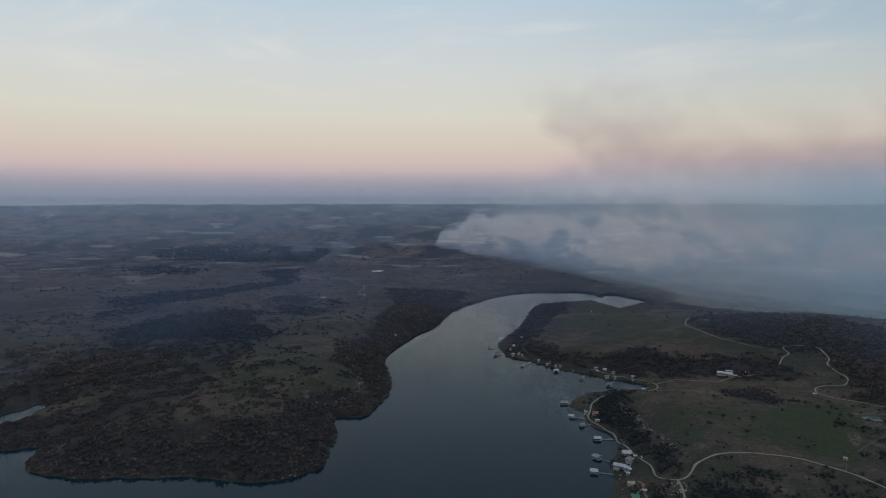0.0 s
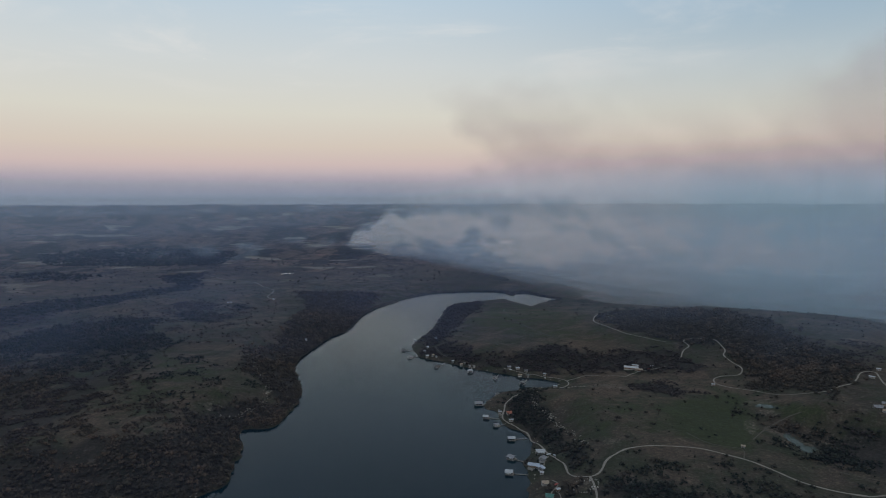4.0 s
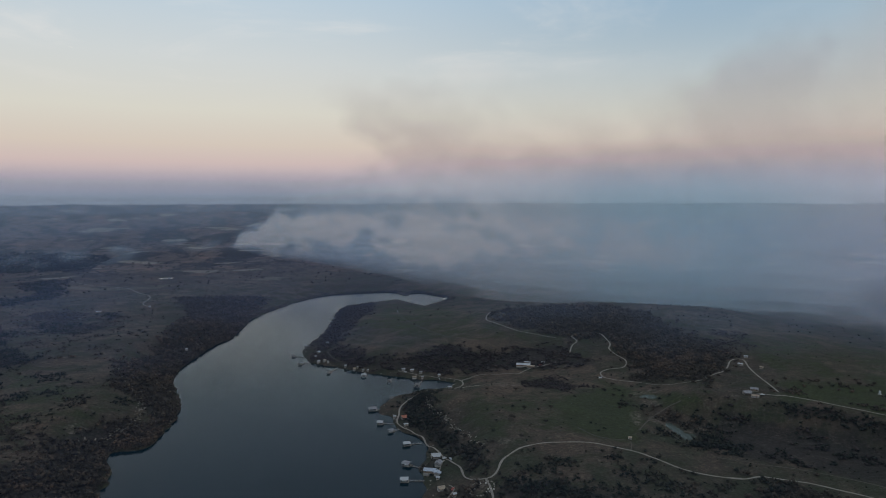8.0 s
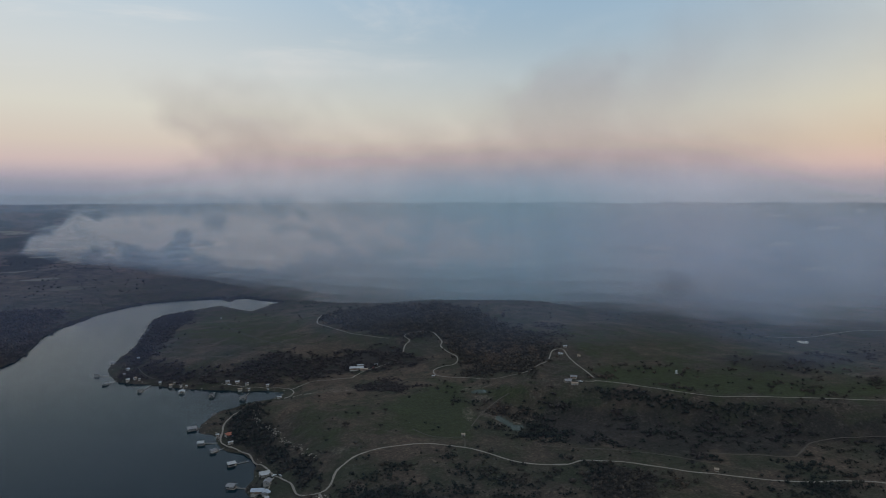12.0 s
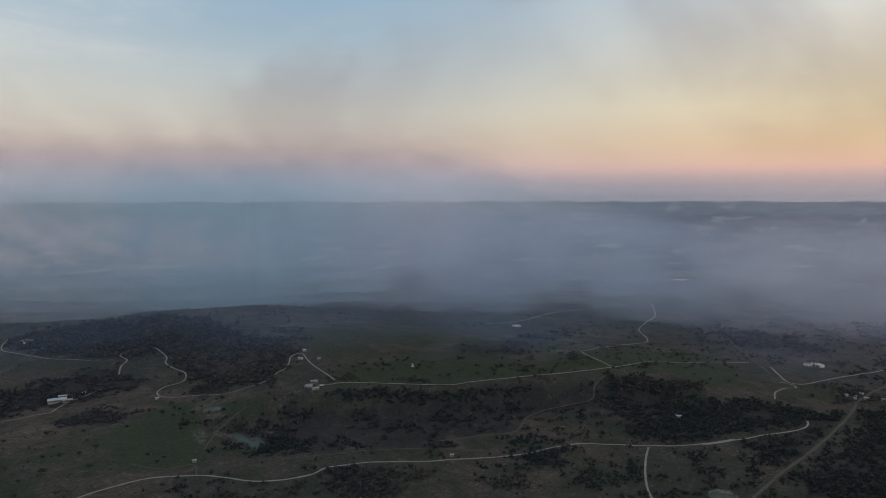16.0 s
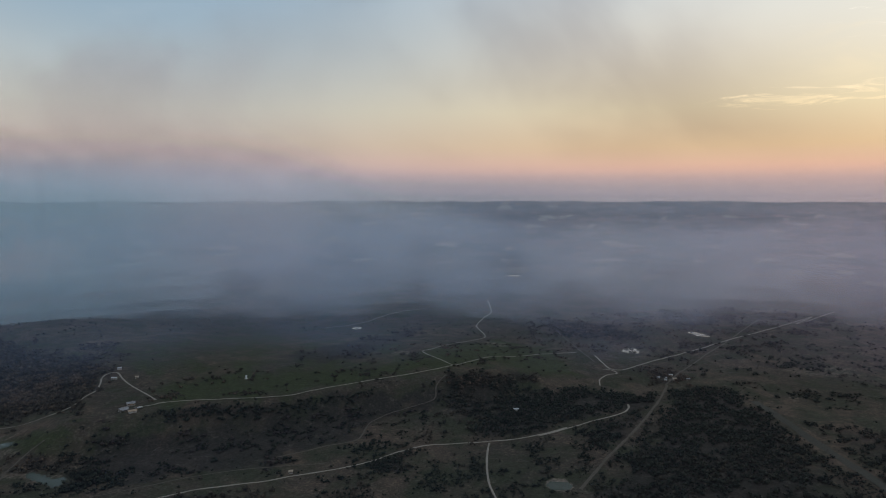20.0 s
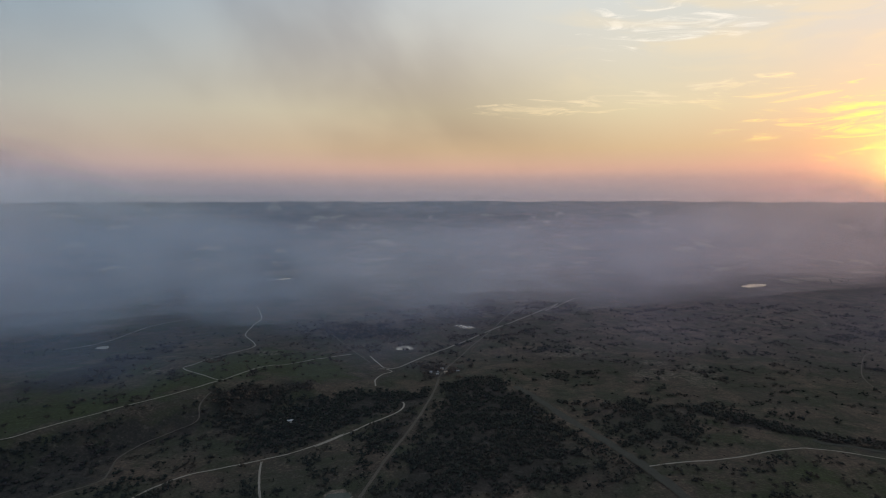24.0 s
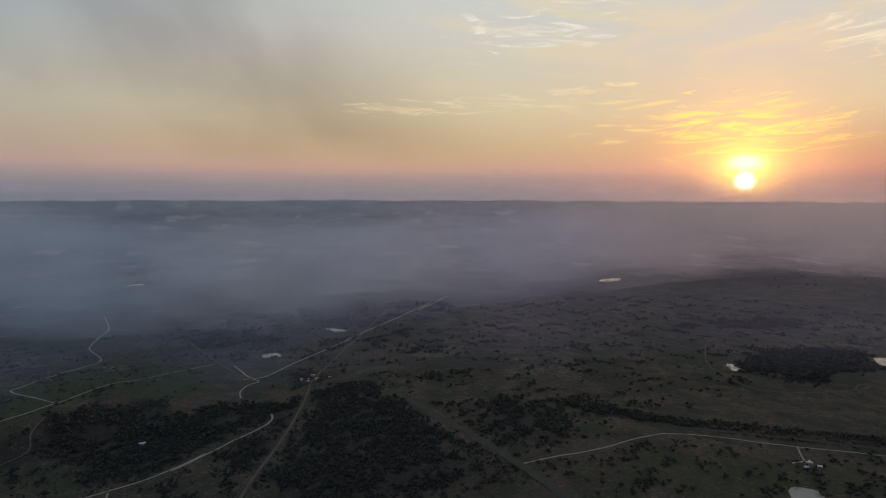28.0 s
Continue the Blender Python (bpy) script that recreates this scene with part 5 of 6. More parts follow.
def build_smoke():
    # share of the way from the near edge to the rim, strength low down, strength in the sky, haze
    veils = [(0.0, 0.7, 0.0, 0.02), (0.05, 0.7, 0.0, 0.02), (0.11, 0.8, 0.0, 0.02), (0.2, 0.8, 0.0, 0.03), (0.33, 0.8, 0.0, 0.07),
             (0.6, 0.8, 0.30, 0.12), (0.93, 0.8, 0.30, 0.2)]
    for k, (share, dense, aloft, haze) in enumerate(veils):
        m, n = material("smoke_veil")
        head, high, z, far = smoke_place(n)
        shift = (k * 3.7, k * 1.9, k * 2.3)
        billow = drawn(n, head, high, 0.075, 7.0, 20.0, shift, 5)
        wisp = drawn(n, head, high, 0.16, 22.0, 12.0, shift, 4, 0.5, 0.5)
        over_ground = n.math("SUBTRACT", z, n.math("MULTIPLY_ADD", n.math("POWER", n.span(far, 2900, 4850, 0.0, 1.0, False), 1.75), 238, 20))
        # low smoke lying on the plain
        deep = k > 3
        spread = by_heading(n, head, [(-60, 0.0), (5, 0.0), (13, 0.3), (24, 1.0), (52, 1.0), (66, 0.5 if deep else 0.6), (80, 0.12 if deep else 0.5),
                                      (104, 0.16 if deep else 0.68), (118, 0.9 if deep else 0.7), (134, 1.0 if deep else 0.55), (160, 0.6)])
        ragged = n.math("MULTIPLY_ADD", n.math("SUBTRACT", wisp, 0.5), 70, over_ground)
        foot = n.span(ragged, n.span(head, 38, 62, -30, -18), n.span(head, 38, 62, 40, 70))
        brim = by_heading(n, head, [(-60, -0.07), (2, -0.07), (8, -0.005), (14, 0.02), (56, 0.02), (68, -0.02), (80, -0.055), (104, -0.045), (116, -0.02), (124, 0.0), (160, 0.0)])
        over = n.math("SUBTRACT", n.math("MULTIPLY_ADD", n.math("SUBTRACT", billow, 0.5), 0.10, high), brim)
        soft = n.math("MULTIPLY", n.span(head, 4, 14), n.span(head, 70, 58))
        lid = n.span(over, n.math("MULTIPLY_ADD", soft, 0.05, 0.028), n.math("MULTIPLY_ADD", soft, -0.02, -0.035))
        body = n.math("MULTIPLY", n.math("MULTIPLY", spread, n.math("MULTIPLY", foot, lid)),
                      n.span(n.math("ADD", n.math("MULTIPLY", billow, 0.5), n.math("MULTIPLY", wisp, 0.5)), 0.38, 0.64, 0.12, 1.75))
        thick = n.math("MULTIPLY", body, dense)
        # smoke that has risen into the sky, leaning as it is drawn out
        if aloft:
            column = drawn(n, head, high, 0.07, 4.0, 30.0, (1.9 + k * 0.13, 0.4 + k * 0.21, 0.6), 4, 0.5, 0.3)
            puffs = drawn(n, head, high, 0.15, 9.0, 12.0, (4.1 + k * 0.2, 2.2, k * 0.4), 4, 0.5, 0.3)
            blown = n.math("ADD", n.math("MULTIPLY_ADD", high, 30.0, head), n.math("MULTIPLY", n.math("SUBTRACT", puffs, 0.5), 18.0))
            there = by_heading(n, blown, [(-60, 0.0), (13, 0.0), (19, 1.0), (26, 0.45), (30, 0.45), (36, 1.0), (41, 0.55), (48, 0.9), (56, 0.35), (66, 0.3), (73, 0.4), (80, 0.75), (87, 0.45),
                                          (96, 0.65), (107, 0.08), (116, 0.0), (160, 0.0)])
            crest = by_heading(n, head, [(-60, 0.20), (36, 0.20), (48, 0.25), (60, 0.30), (160, 0.30)])
            risen = n.math("MULTIPLY", there, n.span(n.math("MULTIPLY_ADD", n.math("SUBTRACT", puffs, 0.5), 0.14, high), crest, n.math("SUBTRACT", crest, 0.13)))
            risen = n.math("MULTIPLY", n.math("MULTIPLY", risen, n.span(head, 68, 50)), n.span(column, 0.36, 0.64, 0.25, 1.5))
            low = n.math("MULTIPLY", n.span(high, 0.11, 0.02), by_heading(n, blown, [(-60, 0.0), (13, 0.0), (19, 0.9), (52, 0.8), (70, 0.2), (90, 0.1), (160, 0.0)]))
            thick = n.math("ADD", thick, n.math("MULTIPLY", n.math("ADD", n.math("MULTIPLY", risen, 1.7), n.math("MULTIPLY", low, 0.3)), aloft))
        # thin haze that thickens towards the horizon
        level = n.span(high, -0.11, -0.005, 0.25, 1.0)
        hazy = n.math("MULTIPLY", n.math("MULTIPLY", level, n.span(high, 0.05, 0.004)), n.span(over_ground, -40, 60))
        thick = n.math("MULTIPLY_ADD", hazy, haze * 1.5, thick)
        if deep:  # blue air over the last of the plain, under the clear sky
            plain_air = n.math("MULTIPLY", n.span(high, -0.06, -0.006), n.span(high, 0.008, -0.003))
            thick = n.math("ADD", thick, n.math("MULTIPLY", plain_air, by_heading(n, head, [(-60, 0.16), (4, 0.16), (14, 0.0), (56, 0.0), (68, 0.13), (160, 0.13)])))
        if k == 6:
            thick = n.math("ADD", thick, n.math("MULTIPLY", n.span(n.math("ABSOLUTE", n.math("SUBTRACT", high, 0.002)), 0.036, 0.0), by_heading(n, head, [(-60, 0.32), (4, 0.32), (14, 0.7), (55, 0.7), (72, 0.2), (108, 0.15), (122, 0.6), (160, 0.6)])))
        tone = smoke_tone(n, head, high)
        # airlight is put into the haze colour: blue, turning warm near the sun
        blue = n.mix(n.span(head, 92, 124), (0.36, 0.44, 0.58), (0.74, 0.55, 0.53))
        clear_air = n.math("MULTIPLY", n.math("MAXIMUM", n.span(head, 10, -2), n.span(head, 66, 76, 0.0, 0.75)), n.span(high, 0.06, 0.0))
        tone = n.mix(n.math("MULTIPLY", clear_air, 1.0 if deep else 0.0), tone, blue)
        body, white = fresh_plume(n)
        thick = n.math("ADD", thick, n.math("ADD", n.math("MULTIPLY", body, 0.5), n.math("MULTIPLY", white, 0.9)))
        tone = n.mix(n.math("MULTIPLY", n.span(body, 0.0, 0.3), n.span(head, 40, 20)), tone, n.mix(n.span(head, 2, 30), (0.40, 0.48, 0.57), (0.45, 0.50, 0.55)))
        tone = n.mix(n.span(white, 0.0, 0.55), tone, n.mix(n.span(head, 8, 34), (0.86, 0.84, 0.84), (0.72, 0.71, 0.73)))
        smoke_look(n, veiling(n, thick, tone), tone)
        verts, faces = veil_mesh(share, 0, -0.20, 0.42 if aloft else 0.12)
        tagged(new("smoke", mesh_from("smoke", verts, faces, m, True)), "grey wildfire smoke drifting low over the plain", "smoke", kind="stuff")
    # thin blue haze over the nearer land, put into one tinted sheet 500 m out
    m, n = material("blue_haze")
    head, high, z, far = smoke_place(n)
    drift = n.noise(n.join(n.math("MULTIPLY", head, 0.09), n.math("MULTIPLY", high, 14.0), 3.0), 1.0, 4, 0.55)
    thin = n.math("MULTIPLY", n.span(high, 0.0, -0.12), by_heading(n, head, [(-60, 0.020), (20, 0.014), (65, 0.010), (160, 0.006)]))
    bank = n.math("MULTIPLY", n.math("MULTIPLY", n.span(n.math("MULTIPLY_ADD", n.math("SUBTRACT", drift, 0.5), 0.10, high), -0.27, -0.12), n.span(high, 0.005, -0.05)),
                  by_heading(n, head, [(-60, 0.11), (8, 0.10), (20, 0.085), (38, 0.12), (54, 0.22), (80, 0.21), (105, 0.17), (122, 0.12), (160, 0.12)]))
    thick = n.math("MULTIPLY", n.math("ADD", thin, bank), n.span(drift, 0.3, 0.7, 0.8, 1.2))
    # sunward light is put into the tint: blue turns to mauve
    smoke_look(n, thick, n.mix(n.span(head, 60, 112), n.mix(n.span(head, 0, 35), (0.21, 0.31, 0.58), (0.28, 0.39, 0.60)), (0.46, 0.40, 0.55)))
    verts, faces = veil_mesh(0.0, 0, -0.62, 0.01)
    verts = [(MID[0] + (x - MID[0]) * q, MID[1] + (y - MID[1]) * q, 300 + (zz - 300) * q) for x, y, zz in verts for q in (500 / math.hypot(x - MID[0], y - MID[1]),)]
    tagged(new("haze", mesh_from("haze", verts, faces, m, True)), "tinted sheet for thin blue evening haze over the range", "haze", kind="stuff")


build_smoke()

# ---- building kit ----
def shape(verts, faces):
    bm = bmesh.new()
    v = [bm.verts.new(p) for p in verts]
    for f in faces:
        bm.faces.new([v[i] for i in f])
    return bm


def block(x0, x1, y0, y1, z0, z1, worn=0.0):
    """A box with slightly broken edges."""
    bm = shape([(x, y, z) for x in (x0, x1) for y in (y0, y1) for z in (z0, z1)],
               [(0, 1, 3, 2), (4, 6, 7, 5), (0, 4, 5, 1), (2, 3, 7, 6), (0, 2, 6, 4), (1, 5, 7, 3)])
    if worn:
        bmesh.ops.bevel(bm, geom=bm.edges[:], offset=worn, segments=1, affect="EDGES")
    return bm


def tube(x, y, z0, z1, r, sides=8, taper=1.0):
    n = sides
    verts = [(x + r * math.cos(6.2832 * k / n), y + r * math.sin(6.2832 * k / n), z0) for k in range(n)]
    verts += [(x + r * taper * math.cos(6.2832 * k / n), y + r * taper * math.sin(6.2832 * k / n), z1) for k in range(n)]
    return shape(verts, [(k, (k + 1) % n, n + (k + 1) % n, n + k) for k in range(n)] + [tuple(range(n))[::-1], tuple(range(n, 2 * n))])


def merged(*parts):
    out = bmesh.new()
    for bm in parts:
        me = bpy.data.meshes.new("piece")
        bm.to_mesh(me)
        bm.free()
        out.from_mesh(me)
        bpy.data.meshes.remove(me)
    return out


def part(name, bm, mat, parent, label=""):
    me = bpy.data.meshes.new(name)
    bmesh.ops.recalc_face_normals(bm, faces=bm.faces[:])
    bm.to_mesh(me)
    bm.free()
    me.materials.append(mat)
    ob = new(name, me)
    ob.parent = parent
    return tagged(ob, label)


def thing(name, x, y, turn, label, category, group="", z=None):
    ob = new(name)
    ob.matrix_basis = pose(x, y, float(ground_z((x, y))[0]) if z is None else z, 0, 0, turn)
    return tagged(ob, label, category, group)


ROOFS = {"white": plain("white_metal_roof", (0.36, 0.37, 0.38), 0.5, 0.0, 0.5, 0.12), "grey": plain("grey_shingle_roof", (0.21, 0.21, 0.22), 0.8),
         "blue": plain("blue_grey_metal_roof", (0.33, 0.37, 0.43), 0.5, 0.0, 0.5, 0.12), "red": plain("rust_red_roof", (0.30, 0.11, 0.07), 0.7),
         "tan": plain("tan_roof", (0.30, 0.24, 0.18), 0.8), "green": plain("green_metal_roof", (0.06, 0.16, 0.13), 0.5), "dark": plain("weathered_dark_roof", (0.12, 0.115, 0.11), 0.8)}
WALLS = [plain("cream_siding", (0.22, 0.20, 0.17)), plain("white_siding", (0.27, 0.26, 0.25)), plain("brown_siding", (0.22, 0.16, 0.11)), plain("limestone_wall", (0.20, 0.178, 0.15))]
TIMBER = plain("weathered_timber", (0.20, 0.17, 0.14), 0.85)
DOORS = plain("brown_door_paint", (0.16, 0.10, 0.07), 0.6)
TRIM = plain("white_trim", (0.5, 0.5, 0.49), 0.6)
FLOAT = plain("dark_float", (0.05, 0.05, 0.055), 0.7)
STEEL = plain("galvanised_steel", (0.42, 0.43, 0.44), 0.4, 0.7)
CONCRETE = plain("concrete", (0.36, 0.34, 0.31), 0.9)
RED = plain("faded_red_paint", (0.35, 0.07, 0.05), 0.5)
BOAT = plain("white_gelcoat", (0.52, 0.53, 0.54), 0.3)
STONE = plain("pale_limestone", (0.20, 0.178, 0.148), 0.95, 0.0, 0.3, 0.3)


def make_glass():
    m, n = material("window_glass")
    surface(n, (0.02, 0.025, 0.03), 0.06, 0.0, None, 0.1, 0.6)
    return m


GLASS = make_glass()


def window(parent, x, y, z, across, wide=1.0, tall=1.1):
    """A window with frame, pane and sill on a wall that faces along x or y."""
    def slab(a, b, c, d, e, f):
        return block(a, b, c, d, e, f) if across == "y" else block(c, d, a, b, e, f)
    u, v = (x, y) if across == "y" else (y, x)
    s = 1 if v > 0 else -1
    lo, hi = sorted((v, v + 0.10 * s))
    frame_bm = merged(slab(u - wide / 2 - .08, u - wide / 2 + .02, lo, hi, z - tall / 2 - .08, z + tall / 2 + .08),
                      slab(u + wide / 2 - .02, u + wide / 2 + .08, lo, hi, z - tall / 2 - .08, z + tall / 2 + .08),
                      slab(u - wide / 2 + .02, u + wide / 2 - .02, lo, hi, z + tall / 2 - .02, z + tall / 2 + .08))
    w = part("window", frame_bm, TRIM, parent)
    lo, hi = sorted((v + 0.01 * s, v + 0.05 * s))
    part("pane", slab(u - wide / 2 + .02, u + wide / 2 - .02, lo, hi, z - tall / 2, z + tall / 2 - .02), GLASS, w, "dark window glass")
    lo, hi = sorted((v, v + 0.18 * s))
    part("sill", slab(u - wide / 2 - .12, u + wide / 2 + .12, lo, hi, z - tall / 2 - .2, z - tall / 2 - .08), TRIM, w)


def gable_house(x, y, turn, long, wide, roof, kind, seed):
    rng = random.Random(seed)
    tall = {"house": 2.6, "barn": 2.4, "shed": 2.1}[kind]
    colour = {"white": "white metal", "grey": "grey shingle", "blue": "blue-grey metal", "red": "rusty red", "tan": "tan", "green": "green metal"}[roof]
    label = {"house": f"small lake house with {colour} gable roof and siding", "barn": f"long ranch barn with {colour} gable roof",
             "shed": f"little shed with {colour} gable roof on dry grass"}[kind]
    corners = [(x + dx, y + dy) for dx in (-long / 2, long / 2) for dy in (-wide / 2, wide / 2)]
    top = thing(kind, x, y, turn, label, kind, "lake houses" if kind == "house" else "", float(ground_z(np.array(corners)).max()) + 0.1)
    # barns get the darker brown siding, which stands in for shaded walls
    wall_mat = WALLS[rng.randrange(4)] if kind != "barn" else WALLS[2]
    a, b, t, down = long / 2, wide / 2, 0.2, -3.0
    rise = wide * (rng.uniform(0.18, 0.26) if kind != "barn" else 0.1)
    part("plinth", block(-a - .1, a + .1, -b - .1, b + .1, down, 0.0), CONCRETE, top, "rough concrete plinth")
    part("wall", block(-a, a, -b, -b + t, 0.0, tall), wall_mat, top)
    part("wall", block(-a, a, b - t, b, 0.0, tall), wall_mat, top)
    for s in (-1, 1):
        x0, x1 = sorted((s * a, s * (a - t)))
        part("gable_wall", shape([(x0, -b + t, 0), (x0, b - t, 0), (x0, b - t, tall), (x0, 0, tall + rise - .08), (x0, -b + t, tall),
                                  (x1, -b + t, 0), (x1, b - t, 0), (x1, b - t, tall), (x1, 0, tall + rise - .08), (x1, -b + t, tall)],
                                 [(0, 1, 2, 3, 4), (9, 8, 7, 6, 5), (0, 5, 6, 1), (1, 6, 7, 2), (2, 7, 8, 3), (3, 8, 9, 4), (4, 9, 5, 0)]), wall_mat, top)
    over = 0.5
    for s in (-1, 1):
        e = s * (b + over)
        drop = tall - rise * over / b
        part("roof", shape([(-a - over, 0, tall + rise), (a + over, 0, tall + rise), (a + over, e, drop), (-a - over, e, drop),
                            (-a - over, 0, tall + rise + .16), (a + over, 0, tall + rise + .16), (a + over, e, drop + .16), (-a - over, e, drop + .16)],
                           [(0, 1, 2, 3), (7, 6, 5, 4), (0, 4, 5, 1), (1, 5, 6, 2), (2, 6, 7, 3), (3, 7, 4, 0)]), ROOFS[roof], top, f"{colour} roof slope")
    part("ridge_cap", shape([(-a - over, -.22, tall + rise + .13), (-a - over, 0, tall + rise + .22), (-a - over, .22, tall + rise + .13),
                             (a + over, -.22, tall + rise + .13), (a + over, 0, tall + rise + .22), (a + over, .22, tall + rise + .13)],
                            [(0, 1, 4, 3), (1, 2, 5, 4), (0, 2, 1), (3, 4, 5), (0, 3, 5, 2)]), ROOFS[roof], top)
    door_x = rng.uniform(-0.2, 0.2) * long
    if kind == "barn":
        d = part("door", block(door_x - 1.6, door_x + 1.6, -b - .08, -b - .005, 0.0, 2.3), DOORS, top, "wide sliding barn door")
        part("handle", block(door_x + 1.2, door_x + 1.3, -b - .14, -b - .08, 1.0, 1.3), STEEL, d)
        for k in range(int(long // 5)):
            window(top, -a + 2.5 + k * 5, b, 2.0, "y")
    else:
        d = part("door", block(door_x - .45, door_x + .45, -b - .07, -b - .005, 0.0, 2.05), DOORS, top, "brown panel door")
        part("handle", block(door_x + .3, door_x + .36, -b - .13, -b - .07, .95, 1.08), STEEL, d)
        if kind == "house":
            for k in (-1, 1):
                window(top, k * a * 0.6, -b, 1.5, "y", min(1.3, a * .4))
                window(top, k * a * 0.5, b, 1.5, "y", min(1.3, a * .4))
                window(top, k * a, 0, 1.5, "x")
            part("step", block(door_x - .8, door_x + .8, -b - 1.0, -b - .1, -3.0, -0.12, 0.03), CONCRETE, top)
            if rng.random() < .6:
                part("chimney", block(a * .4, a * .4 + .7, b * .25, b * .25 + .6, tall, tall + rise + .9, 0.04), STONE, top, "limestone chimney stack")
            if rng.random() < .7:
                p = -b - 2.2
                part("porch_roof", shape([(-a * .8, -b - .5, tall - .25), (a * .8, -b - .5, tall - .25), (a * .8, p - .2, tall - .65), (-a * .8, p - .2, tall - .65),
                                          (-a * .8, -b - .5, tall - .13), (a * .8, -b - .5, tall - .13), (a * .8, p - .2, tall - .53), (-a * .8, p - .2, tall - .53)],
                                         [(0, 1, 2, 3), (7, 6, 5, 4), (0, 4, 5, 1), (1, 5, 6, 2), (2, 6, 7, 3), (3, 7, 4, 0)]), ROOFS[roof], top)
                for k in (-1, 0, 1):
                    part("porch_post", tube(k * a * .75, p, -3.0, tall - .62, .09, 6), TIMBER, top)
        else:
            window(top, 0, b, 1.4, "y", .7, .7)
    return top


def boathouse(x, y, turn, long, walk_way, roof, seed):
    """A roofed boat slip on floats with a gangway to the bank (along +x)."""
    rng = random.Random(seed)
    word = {"white": "white metal", "grey": "grey shingle", "dark": "dark weathered"}[roof]
    top = thing("boat_dock", x, y, turn, f"floating boat dock with {word} roof and timber gangway", "boat dock", "boat docks on the lake", 0.0)
    a, b = long / 2, long * rng.uniform(.40, .48)
    for s in (-1, 1):
        part("float", block(-a, a, s * b - .9, s * b + .9, -.35, .35, .08), FLOAT, top, "dark plastic float")
        part("deck", block(-a - .1, a + .1, s * b - 1.0, s * b + 1.0, .36, .5), TIMBER, top, "weathered plank deck")
    part("deck", block(a + .11, a + 1.6, -b - 1, b + 1, .36, .5), TIMBER, top)
    part("float", block(a + .11, a + 1.5, -b, b, -.35, .35, .08), FLOAT, top)
    for u in (-a + .3, 0, a - .3):
        for s in (-1, 1):
            part("post", tube(u, s * b, .5, 3.3, .1, 6), STEEL, top)
    rise = b * .32
    for s in (-1, 1):
        e = s * (b + 1.1)
        part("roof", shape([(-a - .6, 0, 3.2 + rise), (a + .9, 0, 3.2 + rise), (a + .9, e, 3.1), (-a - .6, e, 3.1),
                            (-a - .6, 0, 3.35 + rise), (a + .9, 0, 3.35 + rise), (a + .9, e, 3.25), (-a - .6, e, 3.25)],
                           [(0, 1, 2, 3), (7, 6, 5, 4), (0, 4, 5, 1), (1, 5, 6, 2), (2, 6, 7, 3), (3, 7, 4, 0)]), ROOFS[roof], top, f"{word} roof slope")
    part("beam", block(-a - .4, a + .7, -.08, .08, 2.95 + rise, 3.15 + rise), TIMBER, top)
    if walk_way > a + 4:
        part("gangway", block(a + 1.6, walk_way + 2.5, -.7, .7, .45, .6), TIMBER, top, "narrow timber gangway")
        for s in (-1, 1):
            part("rail", merged(block(a + 1.6, walk_way + 2.5, s * .66 - .03, s * .66 + .03, 1.4, 1.46),
                                *[tube(a + 1.8 + k * 3, s * .66, .6, 1.4, .04, 5) for k in range(max(1, int((walk_way - a) / 3)))]), STEEL, top)
        for k in range(max(1, int((walk_way - a) / 6))):
            part("pile", tube(a + 3 + k * 6, 0, -5, .45, .14, 6), TIMBER, top)
    if rng.random() < .55:
        boat(x, y, turn, seed, top)
    return top


def boat(x, y, turn, seed, dock):
    """A small open motor boat afloat in the slip."""
    top = thing("motor_boat", x, y, turn + 180, "small white motor boat moored in a covered slip", "boat", "moored boats", 0.0)
    ring = [(-2.6, .95), (1.2, .95), (2.3, .5), (2.9, 0), (2.3, -.5), (1.2, -.95), (-2.6, -.95)]
    n = len(ring)
    verts = [(u, v, .75) for u, v in ring] + [(u * .9, v * .6, -.25) for u, v in ring]
    part("hull", shape(verts, [tuple(range(n, 2 * n))[::-1]] + [(k, (k + 1) % n, n + (k + 1) % n, n + k) for k in range(n)] + [tuple(range(n))]), BOAT, top)
    part("windscreen", shape([(.5, -.7, .75), (.5, .7, .75), (.1, .6, 1.3), (.1, -.6, 1.3), (.55, -.7, .75), (.55, .7, .75), (.15, .6, 1.3), (.15, -.6, 1.3)],
                             [(0, 1, 2, 3), (7, 6, 5, 4), (0, 4, 5, 1), (1, 5, 6, 2), (2, 6, 7, 3), (3, 7, 4, 0)]), GLASS, top)
    part("seat", block(-1.4, -.6, -.7, .7, .755, 1.1, .05), RED, top)
    part("outboard", merged(block(-3.0, -2.62, -.2, .2, .5, 1.25, .05), block(-2.95, -2.75, -.07, .07, -.4, .5)), FLOAT, top)


